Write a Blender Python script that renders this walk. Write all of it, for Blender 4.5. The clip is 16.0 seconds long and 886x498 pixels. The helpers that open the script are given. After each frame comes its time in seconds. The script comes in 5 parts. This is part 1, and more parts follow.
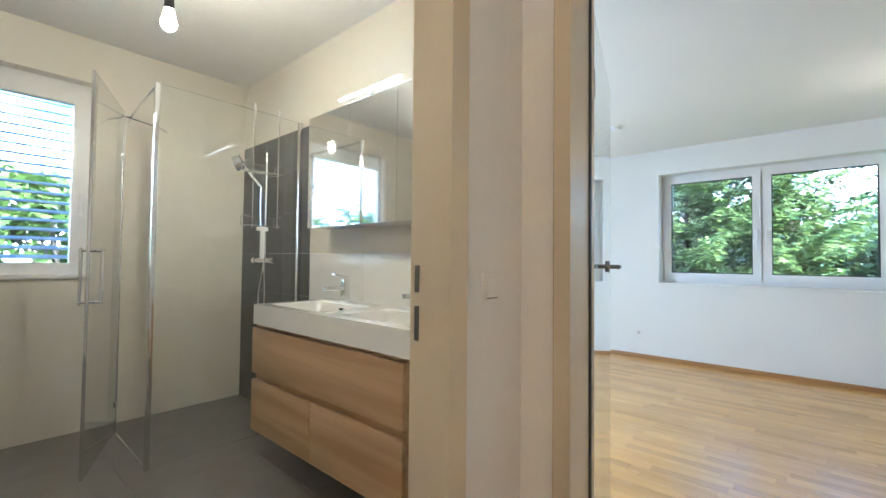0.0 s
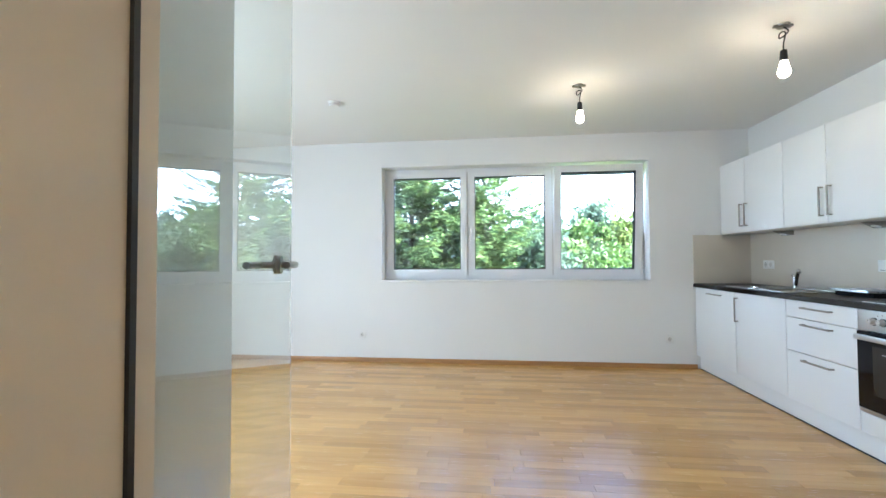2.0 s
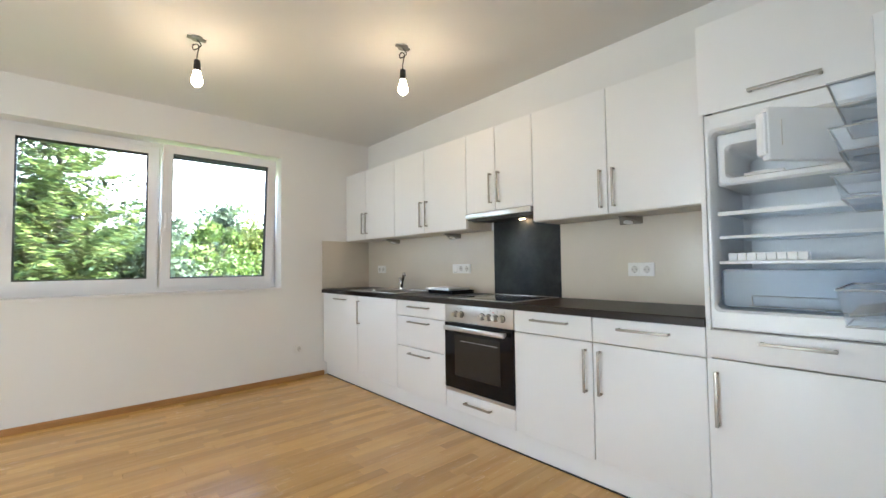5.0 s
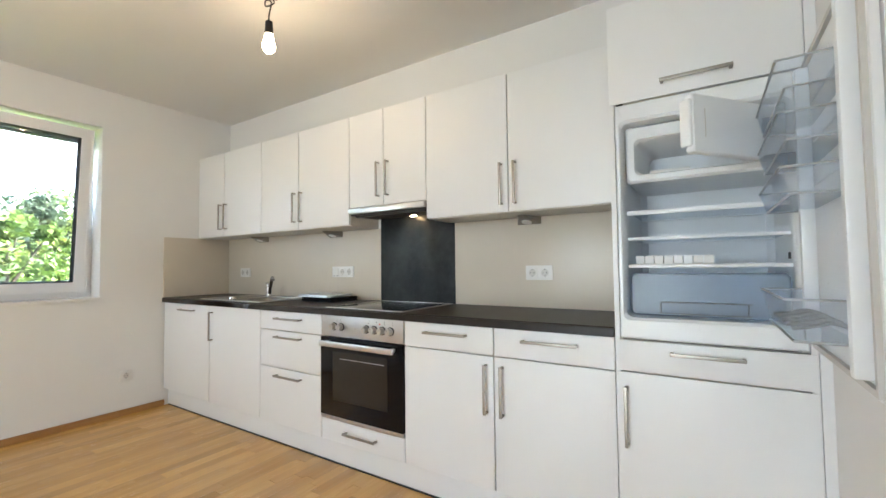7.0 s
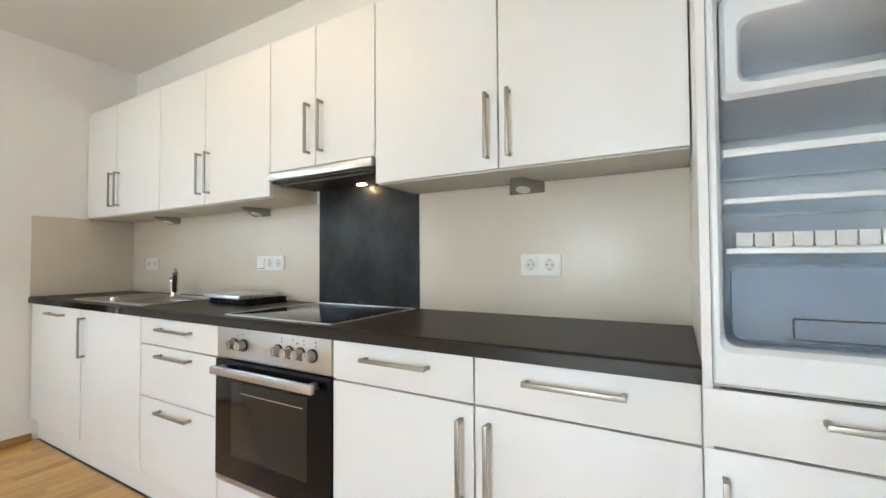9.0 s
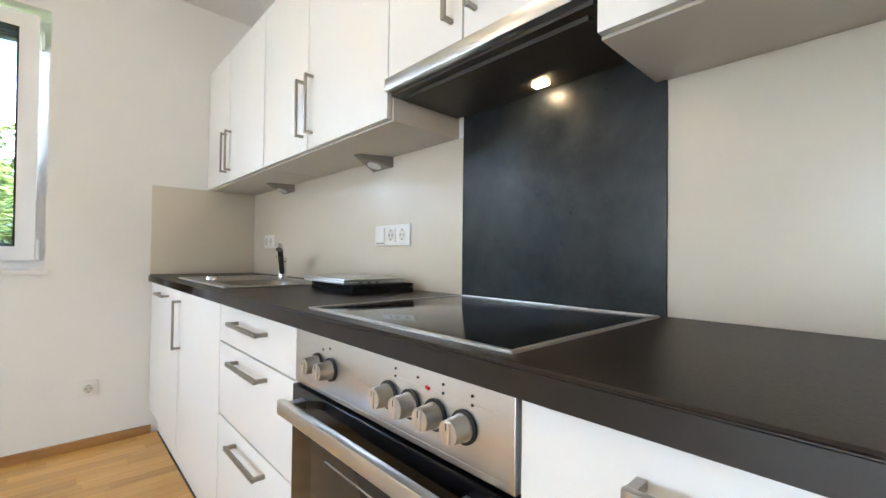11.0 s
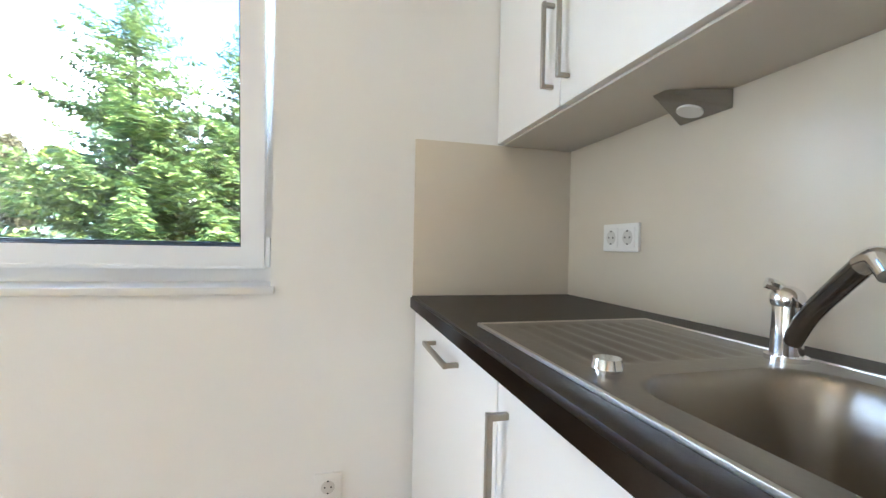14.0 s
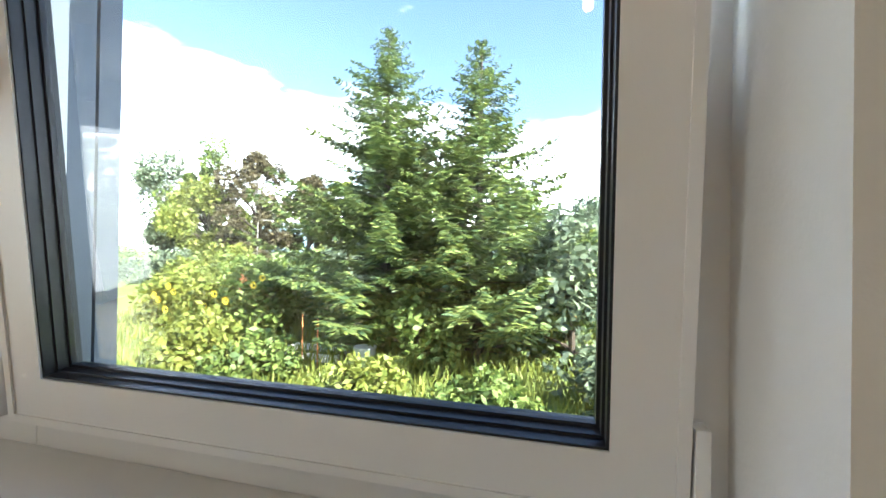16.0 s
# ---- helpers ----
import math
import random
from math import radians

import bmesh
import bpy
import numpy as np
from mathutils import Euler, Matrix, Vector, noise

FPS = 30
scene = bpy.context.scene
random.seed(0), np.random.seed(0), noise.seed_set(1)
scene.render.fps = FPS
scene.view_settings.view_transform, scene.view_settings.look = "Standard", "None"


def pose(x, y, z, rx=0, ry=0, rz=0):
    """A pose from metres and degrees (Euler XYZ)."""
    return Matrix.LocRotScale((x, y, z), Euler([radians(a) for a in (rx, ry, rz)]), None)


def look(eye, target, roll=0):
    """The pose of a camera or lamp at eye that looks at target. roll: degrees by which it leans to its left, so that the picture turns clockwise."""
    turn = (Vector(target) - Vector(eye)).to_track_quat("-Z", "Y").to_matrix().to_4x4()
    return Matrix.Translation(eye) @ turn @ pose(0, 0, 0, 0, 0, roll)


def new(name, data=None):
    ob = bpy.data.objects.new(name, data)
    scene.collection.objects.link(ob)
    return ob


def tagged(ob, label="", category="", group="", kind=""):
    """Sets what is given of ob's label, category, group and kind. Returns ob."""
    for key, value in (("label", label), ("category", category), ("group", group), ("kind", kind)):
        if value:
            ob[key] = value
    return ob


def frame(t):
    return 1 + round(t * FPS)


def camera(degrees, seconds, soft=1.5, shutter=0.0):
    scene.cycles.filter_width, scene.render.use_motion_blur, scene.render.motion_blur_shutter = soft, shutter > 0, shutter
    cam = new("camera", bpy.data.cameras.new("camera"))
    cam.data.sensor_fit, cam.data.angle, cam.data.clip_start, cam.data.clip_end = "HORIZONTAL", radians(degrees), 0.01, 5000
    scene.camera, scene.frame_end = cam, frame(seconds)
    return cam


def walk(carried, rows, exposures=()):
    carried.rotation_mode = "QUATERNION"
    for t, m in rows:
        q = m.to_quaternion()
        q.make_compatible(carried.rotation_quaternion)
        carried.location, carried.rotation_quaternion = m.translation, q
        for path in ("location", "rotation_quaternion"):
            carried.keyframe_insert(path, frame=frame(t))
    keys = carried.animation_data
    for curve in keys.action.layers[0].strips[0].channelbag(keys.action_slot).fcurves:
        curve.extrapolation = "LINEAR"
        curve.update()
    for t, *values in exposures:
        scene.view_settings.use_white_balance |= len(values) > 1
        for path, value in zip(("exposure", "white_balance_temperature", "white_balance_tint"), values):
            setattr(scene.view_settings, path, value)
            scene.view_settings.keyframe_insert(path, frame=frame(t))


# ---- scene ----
cam = camera(93.8, 16.0)
PATH = [
    (0, (0.42, 0.223, 1.158), (-0.888, 1.735, 1.214), 0.6),
    (0.5, (0.37, 0.356, 1.148), (-0.812, 1.968, 1.204), 0.4),
    (1, (0.348, 0.547, 1.147), (-0.615, 2.299, 1.201), 0.3),
    (1.5, (0.337, 0.819, 1.145), (-0.284, 2.719, 1.202), -0.0),
    (2, (0.346, 1.04, 1.149), (0.125, 3.027, 1.203), -0.3),
    (2.5, (0.365, 1.235, 1.14), (0.559, 3.224, 1.196), -0.9),
    (3, (0.429, 1.397, 1.103), (0.993, 3.314, 1.177), -0.7),
    (3.5, (0.475, 1.505, 1.11), (1.333, 3.31, 1.187), -0.9),
    (4, (0.499, 1.54, 1.103), (1.565, 3.231, 1.187), -0.7),
    (4.5, (0.51, 1.534, 1.099), (1.724, 3.122, 1.187), -0.6),
    (5, (0.537, 1.542, 1.121), (1.86, 3.039, 1.202), -0.7),
    (7.3, (0.933, 1.854, 1.132), (2.640, 2.892, 1.208), -0.5),
    (7.5, (1.021, 1.88, 1.14), (2.742, 2.898, 1.21), -0.4),
    (8, (1.181, 1.957, 1.165), (2.932, 2.922, 1.223), -0.5),
    (8.2, (1.252, 1.997, 1.16), (3.006, 2.955, 1.215), -0.4),
    (10.3, (1.92, 2.544, 1.032), (3.465, 3.813, 1.069), 0.4),
    (10.5, (1.997, 2.633, 1.037), (3.48, 3.974, 1.069), 0.6),
    (11, (2.087, 2.828, 1.016), (3.453, 4.289, 1.05), 0.7),
    (11.5, (2.166, 3.028, 0.998), (3.396, 4.605, 1.022), 0.9),
    (12, (2.183, 3.275, 0.983), (3.29, 4.94, 1.003), 0.9),
    (12.5, (2.195, 3.537, 0.991), (3.204, 5.264, 1.011), 1.0),
    (13, (2.195, 3.818, 1.027), (3.127, 5.587, 1.02), 1.4),
    (13.5, (2.236, 4.081, 1.019), (2.971, 5.942, 1.021), 1.1),
    (14, (2.237, 4.345, 1.055), (2.738, 6.282, 1.041), 1.2),
    (14.5, (2.169, 4.63, 1.107), (2.453, 6.609, 1.059), 1.1),
    (15, (2.056, 4.898, 1.144), (2.05, 6.898, 1.11), 1.0),
    (15.5, (1.957, 5.151, 1.213), (1.722, 7.137, 1.197), 1.4),
    (16, (1.88, 5.375, 1.237), (1.367, 7.308, 1.248), 0.8),
]
EXPOSURES = [(0, 5.2, 4800, 1), (1.2, 5.25, 4900, 1), (2.0, 5.25, 5050, 2), (3.0, 5.13, 5400, 4), (5.0, 5.13, 5850, 6), (8.0, 5.35, 6050, 6), (10.5, 5.6, 5800, 6), (12.5, 5.7, 5650, 5), (14.0, 5.65, 5650, 5), (15.0, 5.2, 5950, 6), (15.5, 4.8, 6200, 5), (16.0, 4.4, 6400, 6)]
walk(cam, [(t, look(eye, target, roll)) for t, eye, target, roll in PATH], EXPOSURES)

# ---- world and lights ----
world = bpy.data.worlds.new("sky")
scene.world = world
world.use_nodes = True
wn = world.node_tree.nodes
sky = wn.new("ShaderNodeTexSky")
sky.sky_type = "NISHITA"
sky.sun_disc = False
sky.sun_elevation = radians(38)
sky.sun_rotation = radians(113)
sky.air_density, sky.dust_density, sky.ozone_density = 0.75, 0.3, 2.5
# scattered clouds, mixed over the clear sky
tc = wn.new("ShaderNodeTexCoord")
mp = wn.new("ShaderNodeMapping")
mp.inputs["Scale"].default_value = (1.0, 1.0, 3.2)
nz = wn.new("ShaderNodeTexNoise")
nz.inputs["Scale"].default_value, nz.inputs["Detail"].default_value, nz.inputs["Roughness"].default_value = 2.6, 7, 0.55
rp = wn.new("ShaderNodeValToRGB")
rp.color_ramp.elements[0].position, rp.color_ramp.elements[1].position = 0.28, 1.05
mx = wn.new("ShaderNodeMix")
mx.data_type = "RGBA"
mx.inputs[7].default_value = (36.0, 36.6, 37.8, 1)
wl = world.node_tree.links
wl.new(tc.outputs["Generated"], mp.inputs["Vector"])
wl.new(mp.outputs["Vector"], nz.inputs["Vector"])
sep = wn.new("ShaderNodeSeparateXYZ")
low = wn.new("ShaderNodeMath")
low.operation = "MULTIPLY_ADD"
low.inputs[1].default_value, low.inputs[2].default_value = -1.15, 0.205
add = wn.new("ShaderNodeMath")
wl.new(tc.outputs["Generated"], sep.inputs[0])
wl.new(sep.outputs["Z"], low.inputs[0])
wl.new(low.outputs[0], add.inputs[0])
wl.new(nz.outputs["Fac"], add.inputs[1])
wl.new(add.outputs[0], rp.inputs["Fac"])
wl.new(rp.outputs["Color"], mx.inputs[0])
wl.new(sky.outputs["Color"], mx.inputs[6])
wl.new(mx.outputs[2], wn["Background"].inputs["Color"])
wn["Background"].inputs["Strength"].default_value = 0.05

sun_data = bpy.data.lights.new("sun", "SUN")
sun_data.energy, sun_data.angle, sun_data.color = 2.6, radians(0.6), (1.0, 0.95, 0.86)
sun = new("sun", sun_data)
# from the right, a little behind the window wall
sun.matrix_world = look((30, -4, 25), (0, 9, 0))

# area lamp added at the assumed, unseen balcony door to brighten the room
side_fill_data = bpy.data.lights.new("unseen_side_fill", "AREA")
side_fill_data.shape, side_fill_data.size, side_fill_data.size_y = "RECTANGLE", 1.34, 1.84
side_fill_data.energy, side_fill_data.color = 2.0, (0.90, 0.95, 1.0)
side_fill = new("unseen_side_fill", side_fill_data)
side_fill.matrix_world = look((-3.125, 2.90, 1.06), (0, 2.90, 1.06))


# ---- materials ----
def nodes_of(name):
    m = bpy.data.materials.new(name)
    m.use_nodes = True
    return m, m.node_tree.nodes, m.node_tree.links, m.node_tree.nodes["Principled BSDF"]


def mat(name, color, rough=0.5, metal=0.0, vary=0.06, scale=3.0, bump=0.02, fine=80.0, coat=0.0, spec=0.5, stretch=(1, 1, 1), per_object=0.0):
    """A surface with broad tonal variation and fine relief."""
    m, n, l, b = nodes_of(name)
    b.inputs["Metallic"].default_value = metal
    b.inputs["Coat Weight"].default_value = coat
    b.inputs["Specular IOR Level"].default_value = spec
    co = n.new("ShaderNodeTexCoord")
    mpn = n.new("ShaderNodeMapping")
    mpn.inputs["Scale"].default_value = stretch
    l.new(co.outputs["Object"], mpn.inputs["Vector"])
    broad = n.new("ShaderNodeTexNoise")
    broad.inputs["Scale"].default_value, broad.inputs["Detail"].default_value = scale, 5
    small = n.new("ShaderNodeTexNoise")
    small.inputs["Scale"].default_value, small.inputs["Detail"].default_value = fine, 3
    for t in (broad, small):
        l.new(mpn.outputs["Vector"], t.inputs["Vector"])
    mix = n.new("ShaderNodeMix")
    mix.data_type = "RGBA"
    mix.inputs[6].default_value = (*[c * (1 - vary) for c in color], 1)
    mix.inputs[7].default_value = (*[min(1, c * (1 + vary)) for c in color], 1)
    l.new(broad.outputs["Fac"], mix.inputs[0])
    out = mix.outputs[2]
    if per_object:
        info = n.new("ShaderNodeObjectInfo")
        hsv = n.new("ShaderNodeHueSaturation")
        rng = n.new("ShaderNodeMapRange")
        rng.inputs[3].default_value, rng.inputs[4].default_value = 1 - per_object, 1 + per_object
        l.new(info.outputs["Random"], rng.inputs[0])
        l.new(rng.outputs[0], hsv.inputs["Value"])
        l.new(out, hsv.inputs["Color"])
        out = hsv.outputs["Color"]
    l.new(out, b.inputs["Base Color"])
    rr = n.new("ShaderNodeMapRange")
    rr.inputs[3].default_value, rr.inputs[4].default_value = max(0.02, rough - 0.06), min(1, rough + 0.06)
    l.new(small.outputs["Fac"], rr.inputs[0])
    l.new(rr.outputs[0], b.inputs["Roughness"])
    if bump:
        bp = n.new("ShaderNodeBump")
        bp.inputs["Strength"].default_value, bp.inputs["Distance"].default_value = bump, 0.01
        l.new(small.outputs["Fac"], bp.inputs["Height"])
        l.new(bp.outputs["Normal"], b.inputs["Normal"])
    return m


def wood(name, dark, light, axis="x", rough=0.35, per_object=0.18, island=False, grain=1.0):
    """Straight-grained wood, the grain along the given axis."""
    m, n, l, b = nodes_of(name)
    co = n.new("ShaderNodeTexCoord")
    mpn = n.new("ShaderNodeMapping")
    mpn.inputs["Scale"].default_value = {"x": (0.9, 14, 14), "y": (14, 0.9, 14), "z": (14, 14, 0.9)}[axis]
    l.new(co.outputs["Object"], mpn.inputs["Vector"])
    if island:
        rnd = n.new("ShaderNodeNewGeometry").outputs["Random Per Island"]
    else:
        rnd = n.new("ShaderNodeObjectInfo").outputs["Random"]
    shift = n.new("ShaderNodeVectorMath")
    shift.operation = "ADD"
    mul = n.new("ShaderNodeMath")
    mul.operation = "MULTIPLY"
    mul.inputs[1].default_value = 37.0
    l.new(rnd, mul.inputs[0])
    l.new(mpn.outputs["Vector"], shift.inputs[0])
    l.new(mul.outputs[0], shift.inputs[1])
    t1 = n.new("ShaderNodeTexNoise")
    t1.inputs["Scale"].default_value, t1.inputs["Detail"].default_value, t1.inputs["Distortion"].default_value = 1.6 * grain, 6, 0.6
    t2 = n.new("ShaderNodeTexNoise")
    t2.inputs["Scale"].default_value, t2.inputs["Detail"].default_value = 9.0, 4
    for t in (t1, t2):
        l.new(shift.outputs[0], t.inputs["Vector"])
    ramp = n.new("ShaderNodeValToRGB")
    ramp.color_ramp.elements[0].position, ramp.color_ramp.elements[1].position = 0.32, 0.68
    ramp.color_ramp.elements[0].color, ramp.color_ramp.elements[1].color = (*dark, 1), (*light, 1)
    l.new(t1.outputs["Fac"], ramp.inputs["Fac"])
    hsv = n.new("ShaderNodeHueSaturation")
    rng = n.new("ShaderNodeMapRange")
    rng.inputs[3].default_value, rng.inputs[4].default_value = 1 - per_object, 1 + per_object
    l.new(rnd, rng.inputs[0])
    l.new(rng.outputs[0], hsv.inputs["Value"])
    l.new(ramp.outputs["Color"], hsv.inputs["Color"])
    l.new(hsv.outputs["Color"], b.inputs["Base Color"])
    rr = n.new("ShaderNodeMapRange")
    rr.inputs[3].default_value, rr.inputs[4].default_value = rough - 0.07, rough + 0.07
    l.new(t2.outputs["Fac"], rr.inputs[0])
    l.new(rr.outputs[0], b.inputs["Roughness"])
    bp = n.new("ShaderNodeBump")
    b.inputs["Specular IOR Level"].default_value = 0.75
    bp.inputs["Strength"].default_value, bp.inputs["Distance"].default_value = 0.06, 0.004
    l.new(t2.outputs["Fac"], bp.inputs["Height"])
    l.new(bp.outputs["Normal"], b.inputs["Normal"])
    return m


def glass(name, color=(1, 1, 1), rough=0.0, ior=1.45):
    m, n, l, b = nodes_of(name)
    b.inputs["Base Color"].default_value = (*color, 1)
    b.inputs["Transmission Weight"].default_value = 1.0
    b.inputs["Roughness"].default_value = rough
    b.inputs["IOR"].default_value = ior
    return m


def film(name, tint, solid_share):
    """Thin moulded plastic: tinted and see-through, with a share of solid surface and gloss."""
    m, n, l, b = nodes_of(name)
    b.inputs["Base Color"].default_value = (*tint, 1)
    b.inputs["Roughness"].default_value = 0.15
    tp = n.new("ShaderNodeBsdfTransparent")
    tp.inputs["Color"].default_value = (*tint, 1)
    ms = n.new("ShaderNodeMixShader")
    ms.inputs[0].default_value = solid_share
    l.new(tp.outputs[0], ms.inputs[1])
    l.new(b.outputs[0], ms.inputs[2])
    l.new(ms.outputs[0], n["Material Output"].inputs["Surface"])
    return m


def glow(name, color, strength):
    m, n, l, b = nodes_of(name)
    b.inputs["Base Color"].default_value = (*color, 1)
    b.inputs["Emission Color"].default_value = (*color, 1)
    b.inputs["Emission Strength"].default_value = strength
    return m


def leafy(name, dark, light):
    m, n, l, b = nodes_of(name)
    g = n.new("ShaderNodeNewGeometry")
    ramp = n.new("ShaderNodeValToRGB")
    ramp.color_ramp.elements[0].color, ramp.color_ramp.elements[1].color = (*dark, 1), (*light, 1)
    l.new(g.outputs["Random Per Island"], ramp.inputs["Fac"])
    l.new(ramp.outputs["Color"], b.inputs["Base Color"])
    b.inputs["Roughness"].default_value = 0.6
    tr = n.new("ShaderNodeBsdfTranslucent")
    l.new(ramp.outputs["Color"], tr.inputs["Color"])
    ms = n.new("ShaderNodeMixShader")
    ms.inputs[0].default_value = 0.35
    l.new(b.outputs[0], ms.inputs[1])
    l.new(tr.outputs[0], ms.inputs[2])
    l.new(ms.outputs[0], n["Material Output"].inputs["Surface"])
    return m


def slate(name):
    """Dark stone-look laminate: cloudy tone, blotchy gloss and faint light veins."""
    m, n, l, b = nodes_of(name)
    co = n.new("ShaderNodeTexCoord")
    cloud = n.new("ShaderNodeTexNoise")
    cloud.inputs["Scale"].default_value, cloud.inputs["Detail"].default_value, cloud.inputs["Roughness"].default_value, cloud.inputs["Distortion"].default_value = 4.0, 9, 0.66, 0.15
    blot = n.new("ShaderNodeTexNoise")
    blot.inputs["Scale"].default_value, blot.inputs["Detail"].default_value, blot.inputs["Roughness"].default_value = 14.0, 8, 0.7
    for t in (cloud, blot):
        l.new(co.outputs["Object"], t.inputs["Vector"])
    ramp = n.new("ShaderNodeValToRGB")
    ramp.color_ramp.elements[0].position, ramp.color_ramp.elements[1].position = 0.36, 0.72
    ramp.color_ramp.elements[0].color, ramp.color_ramp.elements[1].color = (0.007, 0.010, 0.013, 1), (0.045, 0.050, 0.052, 1)
    l.new(cloud.outputs["Fac"], ramp.inputs["Fac"])
    l.new(ramp.outputs["Color"], b.inputs["Base Color"])
    rr = n.new("ShaderNodeMapRange")
    rr.inputs[1].default_value, rr.inputs[2].default_value, rr.inputs[3].default_value, rr.inputs[4].default_value = 0.35, 0.68, 0.52, 0.27
    l.new(blot.outputs["Fac"], rr.inputs[0])
    l.new(rr.outputs[0], b.inputs["Roughness"])
    b.inputs["Specular IOR Level"].default_value = 0.26
    bp = n.new("ShaderNodeBump")
    bp.inputs["Strength"].default_value, bp.inputs["Distance"].default_value = 0.08, 0.01
    l.new(blot.outputs["Fac"], bp.inputs["Height"])
    l.new(bp.outputs["Normal"], b.inputs["Normal"])
    return m


PAINT = mat("white_wall_paint", (0.81, 0.805, 0.795), 0.85, vary=0.025, scale=1.2, bump=0.05, fine=160)
CEIL = mat("ceiling_paint", (0.82, 0.815, 0.80), 0.9, vary=0.02, scale=0.8, bump=0.04, fine=140)
TRIM = mat("cream_door_frame_lacquer", (0.66, 0.58, 0.445), 0.4, vary=0.03, scale=2, bump=0.01)
PVC = mat("white_window_plastic", (0.82, 0.82, 0.83), 0.3, vary=0.02, scale=4, bump=0.01, fine=220)
GASKET = mat("black_rubber_gasket", (0.012, 0.014, 0.018), 0.45, vary=0.2, bump=0.02)
SILL = mat("white_sill_laminate", (0.80, 0.79, 0.78), 0.35, vary=0.03, bump=0.01)
ANTH = mat("anthracite_aluminium", (0.075, 0.095, 0.125), 0.4, 0.2, vary=0.1)
FRONT = mat("white_cabinet_front", (0.83, 0.83, 0.83), 0.38, vary=0.02, scale=2, bump=0.015, fine=260)
# Toned below the white fronts, which deepens the shade in door gaps.
CARCASS = mat("dulled_cabinet_carcass", (0.66, 0.63, 0.58), 0.5, vary=0.03)
STEEL = mat("brushed_steel", (0.60, 0.60, 0.60), 0.3, 1.0, vary=0.08, scale=3, bump=0.03, fine=60, stretch=(1, 0.05, 6))
RIMSTEEL = mat("light_brushed_steel", (0.66, 0.64, 0.60), 0.36, 1.0, vary=0.05, bump=0.01)
HANDLE = mat("satin_nickel", (0.36, 0.335, 0.30), 0.42, 1.0, vary=0.05, bump=0.01)
TAUPE = mat("taupe_lamp_metal", (0.27, 0.245, 0.21), 0.42, 0.5, vary=0.06, bump=0.01)
DARKMETAL = mat("dark_brushed_metal", (0.20, 0.195, 0.19), 0.3, 1.0, vary=0.05, bump=0.01)
FELT = mat("black_felt", (0.012, 0.012, 0.013), 0.95, vary=0.2, bump=0.2, fine=300, spec=0.15)
CHROME = mat("polished_chrome", (0.78, 0.78, 0.79), 0.08, 1.0, vary=0.03, bump=0.0)
# Sink steel's dim brown reflections are put into its colour.
SINK = mat("dimmed_sink_steel", (0.30, 0.28, 0.255), 0.32, 1.0, vary=0.1, scale=6, bump=0.03, fine=120)
WORKTOP = mat("dark_worktop_laminate", (0.020, 0.0135, 0.010), 0.40, vary=0.35, scale=22, bump=0.03, fine=240, spec=0.26)
GREIGE = mat("greige_splashback_laminate", (0.62, 0.56, 0.47), 0.32, vary=0.04, scale=5, bump=0.02, fine=180)
SLATE = slate("dark_slate_splashback")
BLACKGLASS = mat("black_ceramic_glass", (0.010, 0.010, 0.012), 0.07, vary=0.1, bump=0.0)
BLACK = mat("black_plastic", (0.015, 0.015, 0.016), 0.45, vary=0.15)
DARKFILTER = mat("dark_hood_underside", (0.07, 0.065, 0.06), 0.5, 0.4, vary=0.15)
WHITEPL = mat("white_plastic", (0.80, 0.79, 0.77), 0.35, vary=0.02, bump=0.01)
# Grey plastic, and the shade painted for recesses and gaps.
SHADEPL = mat("grey_plastic_and_recess_shade", (0.62, 0.60, 0.57), 0.4, vary=0.02)
LINER = mat("fridge_liner_plastic", (0.85, 0.87, 0.89), 0.3, vary=0.02, bump=0.01)
CLEARBIN = film("smoky_clear_plastic", (0.87, 0.90, 0.935), 0.12)
CRISPER = film("bluish_clear_plastic", (0.66, 0.74, 0.84), 0.30)
# Grey tint dims the view outside without dimming the daylight coming in.
PANE = glass("view_dimming_glass", (0.60, 0.615, 0.62))
DOORGLASS = glass("greenish_door_glass", (0.93, 0.985, 0.96), ior=1.5)
OVENGLASS = mat("oven_window_glass", (0.028, 0.024, 0.020), 0.10, vary=0.1, bump=0.0, spec=0.3)
OVENBLACK = mat("oven_door_glass", (0.004, 0.004, 0.005), 0.12, vary=0.1, bump=0.0, spec=0.22)
OAKSTRIP = wood("oak_parquet", (0.61, 0.345, 0.098), (0.71, 0.425, 0.140), "x", 0.25, 0.17)
OAKREST = wood("oak_parquet_rest", (0.61, 0.345, 0.098), (0.71, 0.425, 0.140), "x", 0.25, 0.17, island=True)
SKIRT = wood("oak_skirting", (0.33, 0.16, 0.05), (0.46, 0.25, 0.085), "x", 0.4, 0.05)
VANITY = wood("pale_oak_vanity", (0.43, 0.265, 0.13), (0.60, 0.40, 0.215), "x", 0.45, 0.05, grain=0.6)
CERAMIC = mat("glazed_white_ceramic", (0.83, 0.83, 0.82), 0.08, vary=0.01, bump=0.0, coat=0.5)
BATHTILE = mat("off_white_wall_tile", (0.72, 0.68, 0.60), 0.3, vary=0.03, scale=1.5, bump=0.01)
BATHFLOOR = mat("grey_stone_tile", (0.23, 0.215, 0.195), 0.5, vary=0.2, scale=5, bump=0.06, fine=90)
GREYTILE = mat("dark_grey_shower_tile", (0.105, 0.105, 0.108), 0.45, vary=0.15, scale=5, bump=0.04)
MIRROR = mat("silvered_mirror", (0.92, 0.93, 0.93), 0.02, 1.0, vary=0.0, bump=0.0)
SHOWERGLASS = glass("clear_shower_glass", (0.97, 0.99, 0.98))
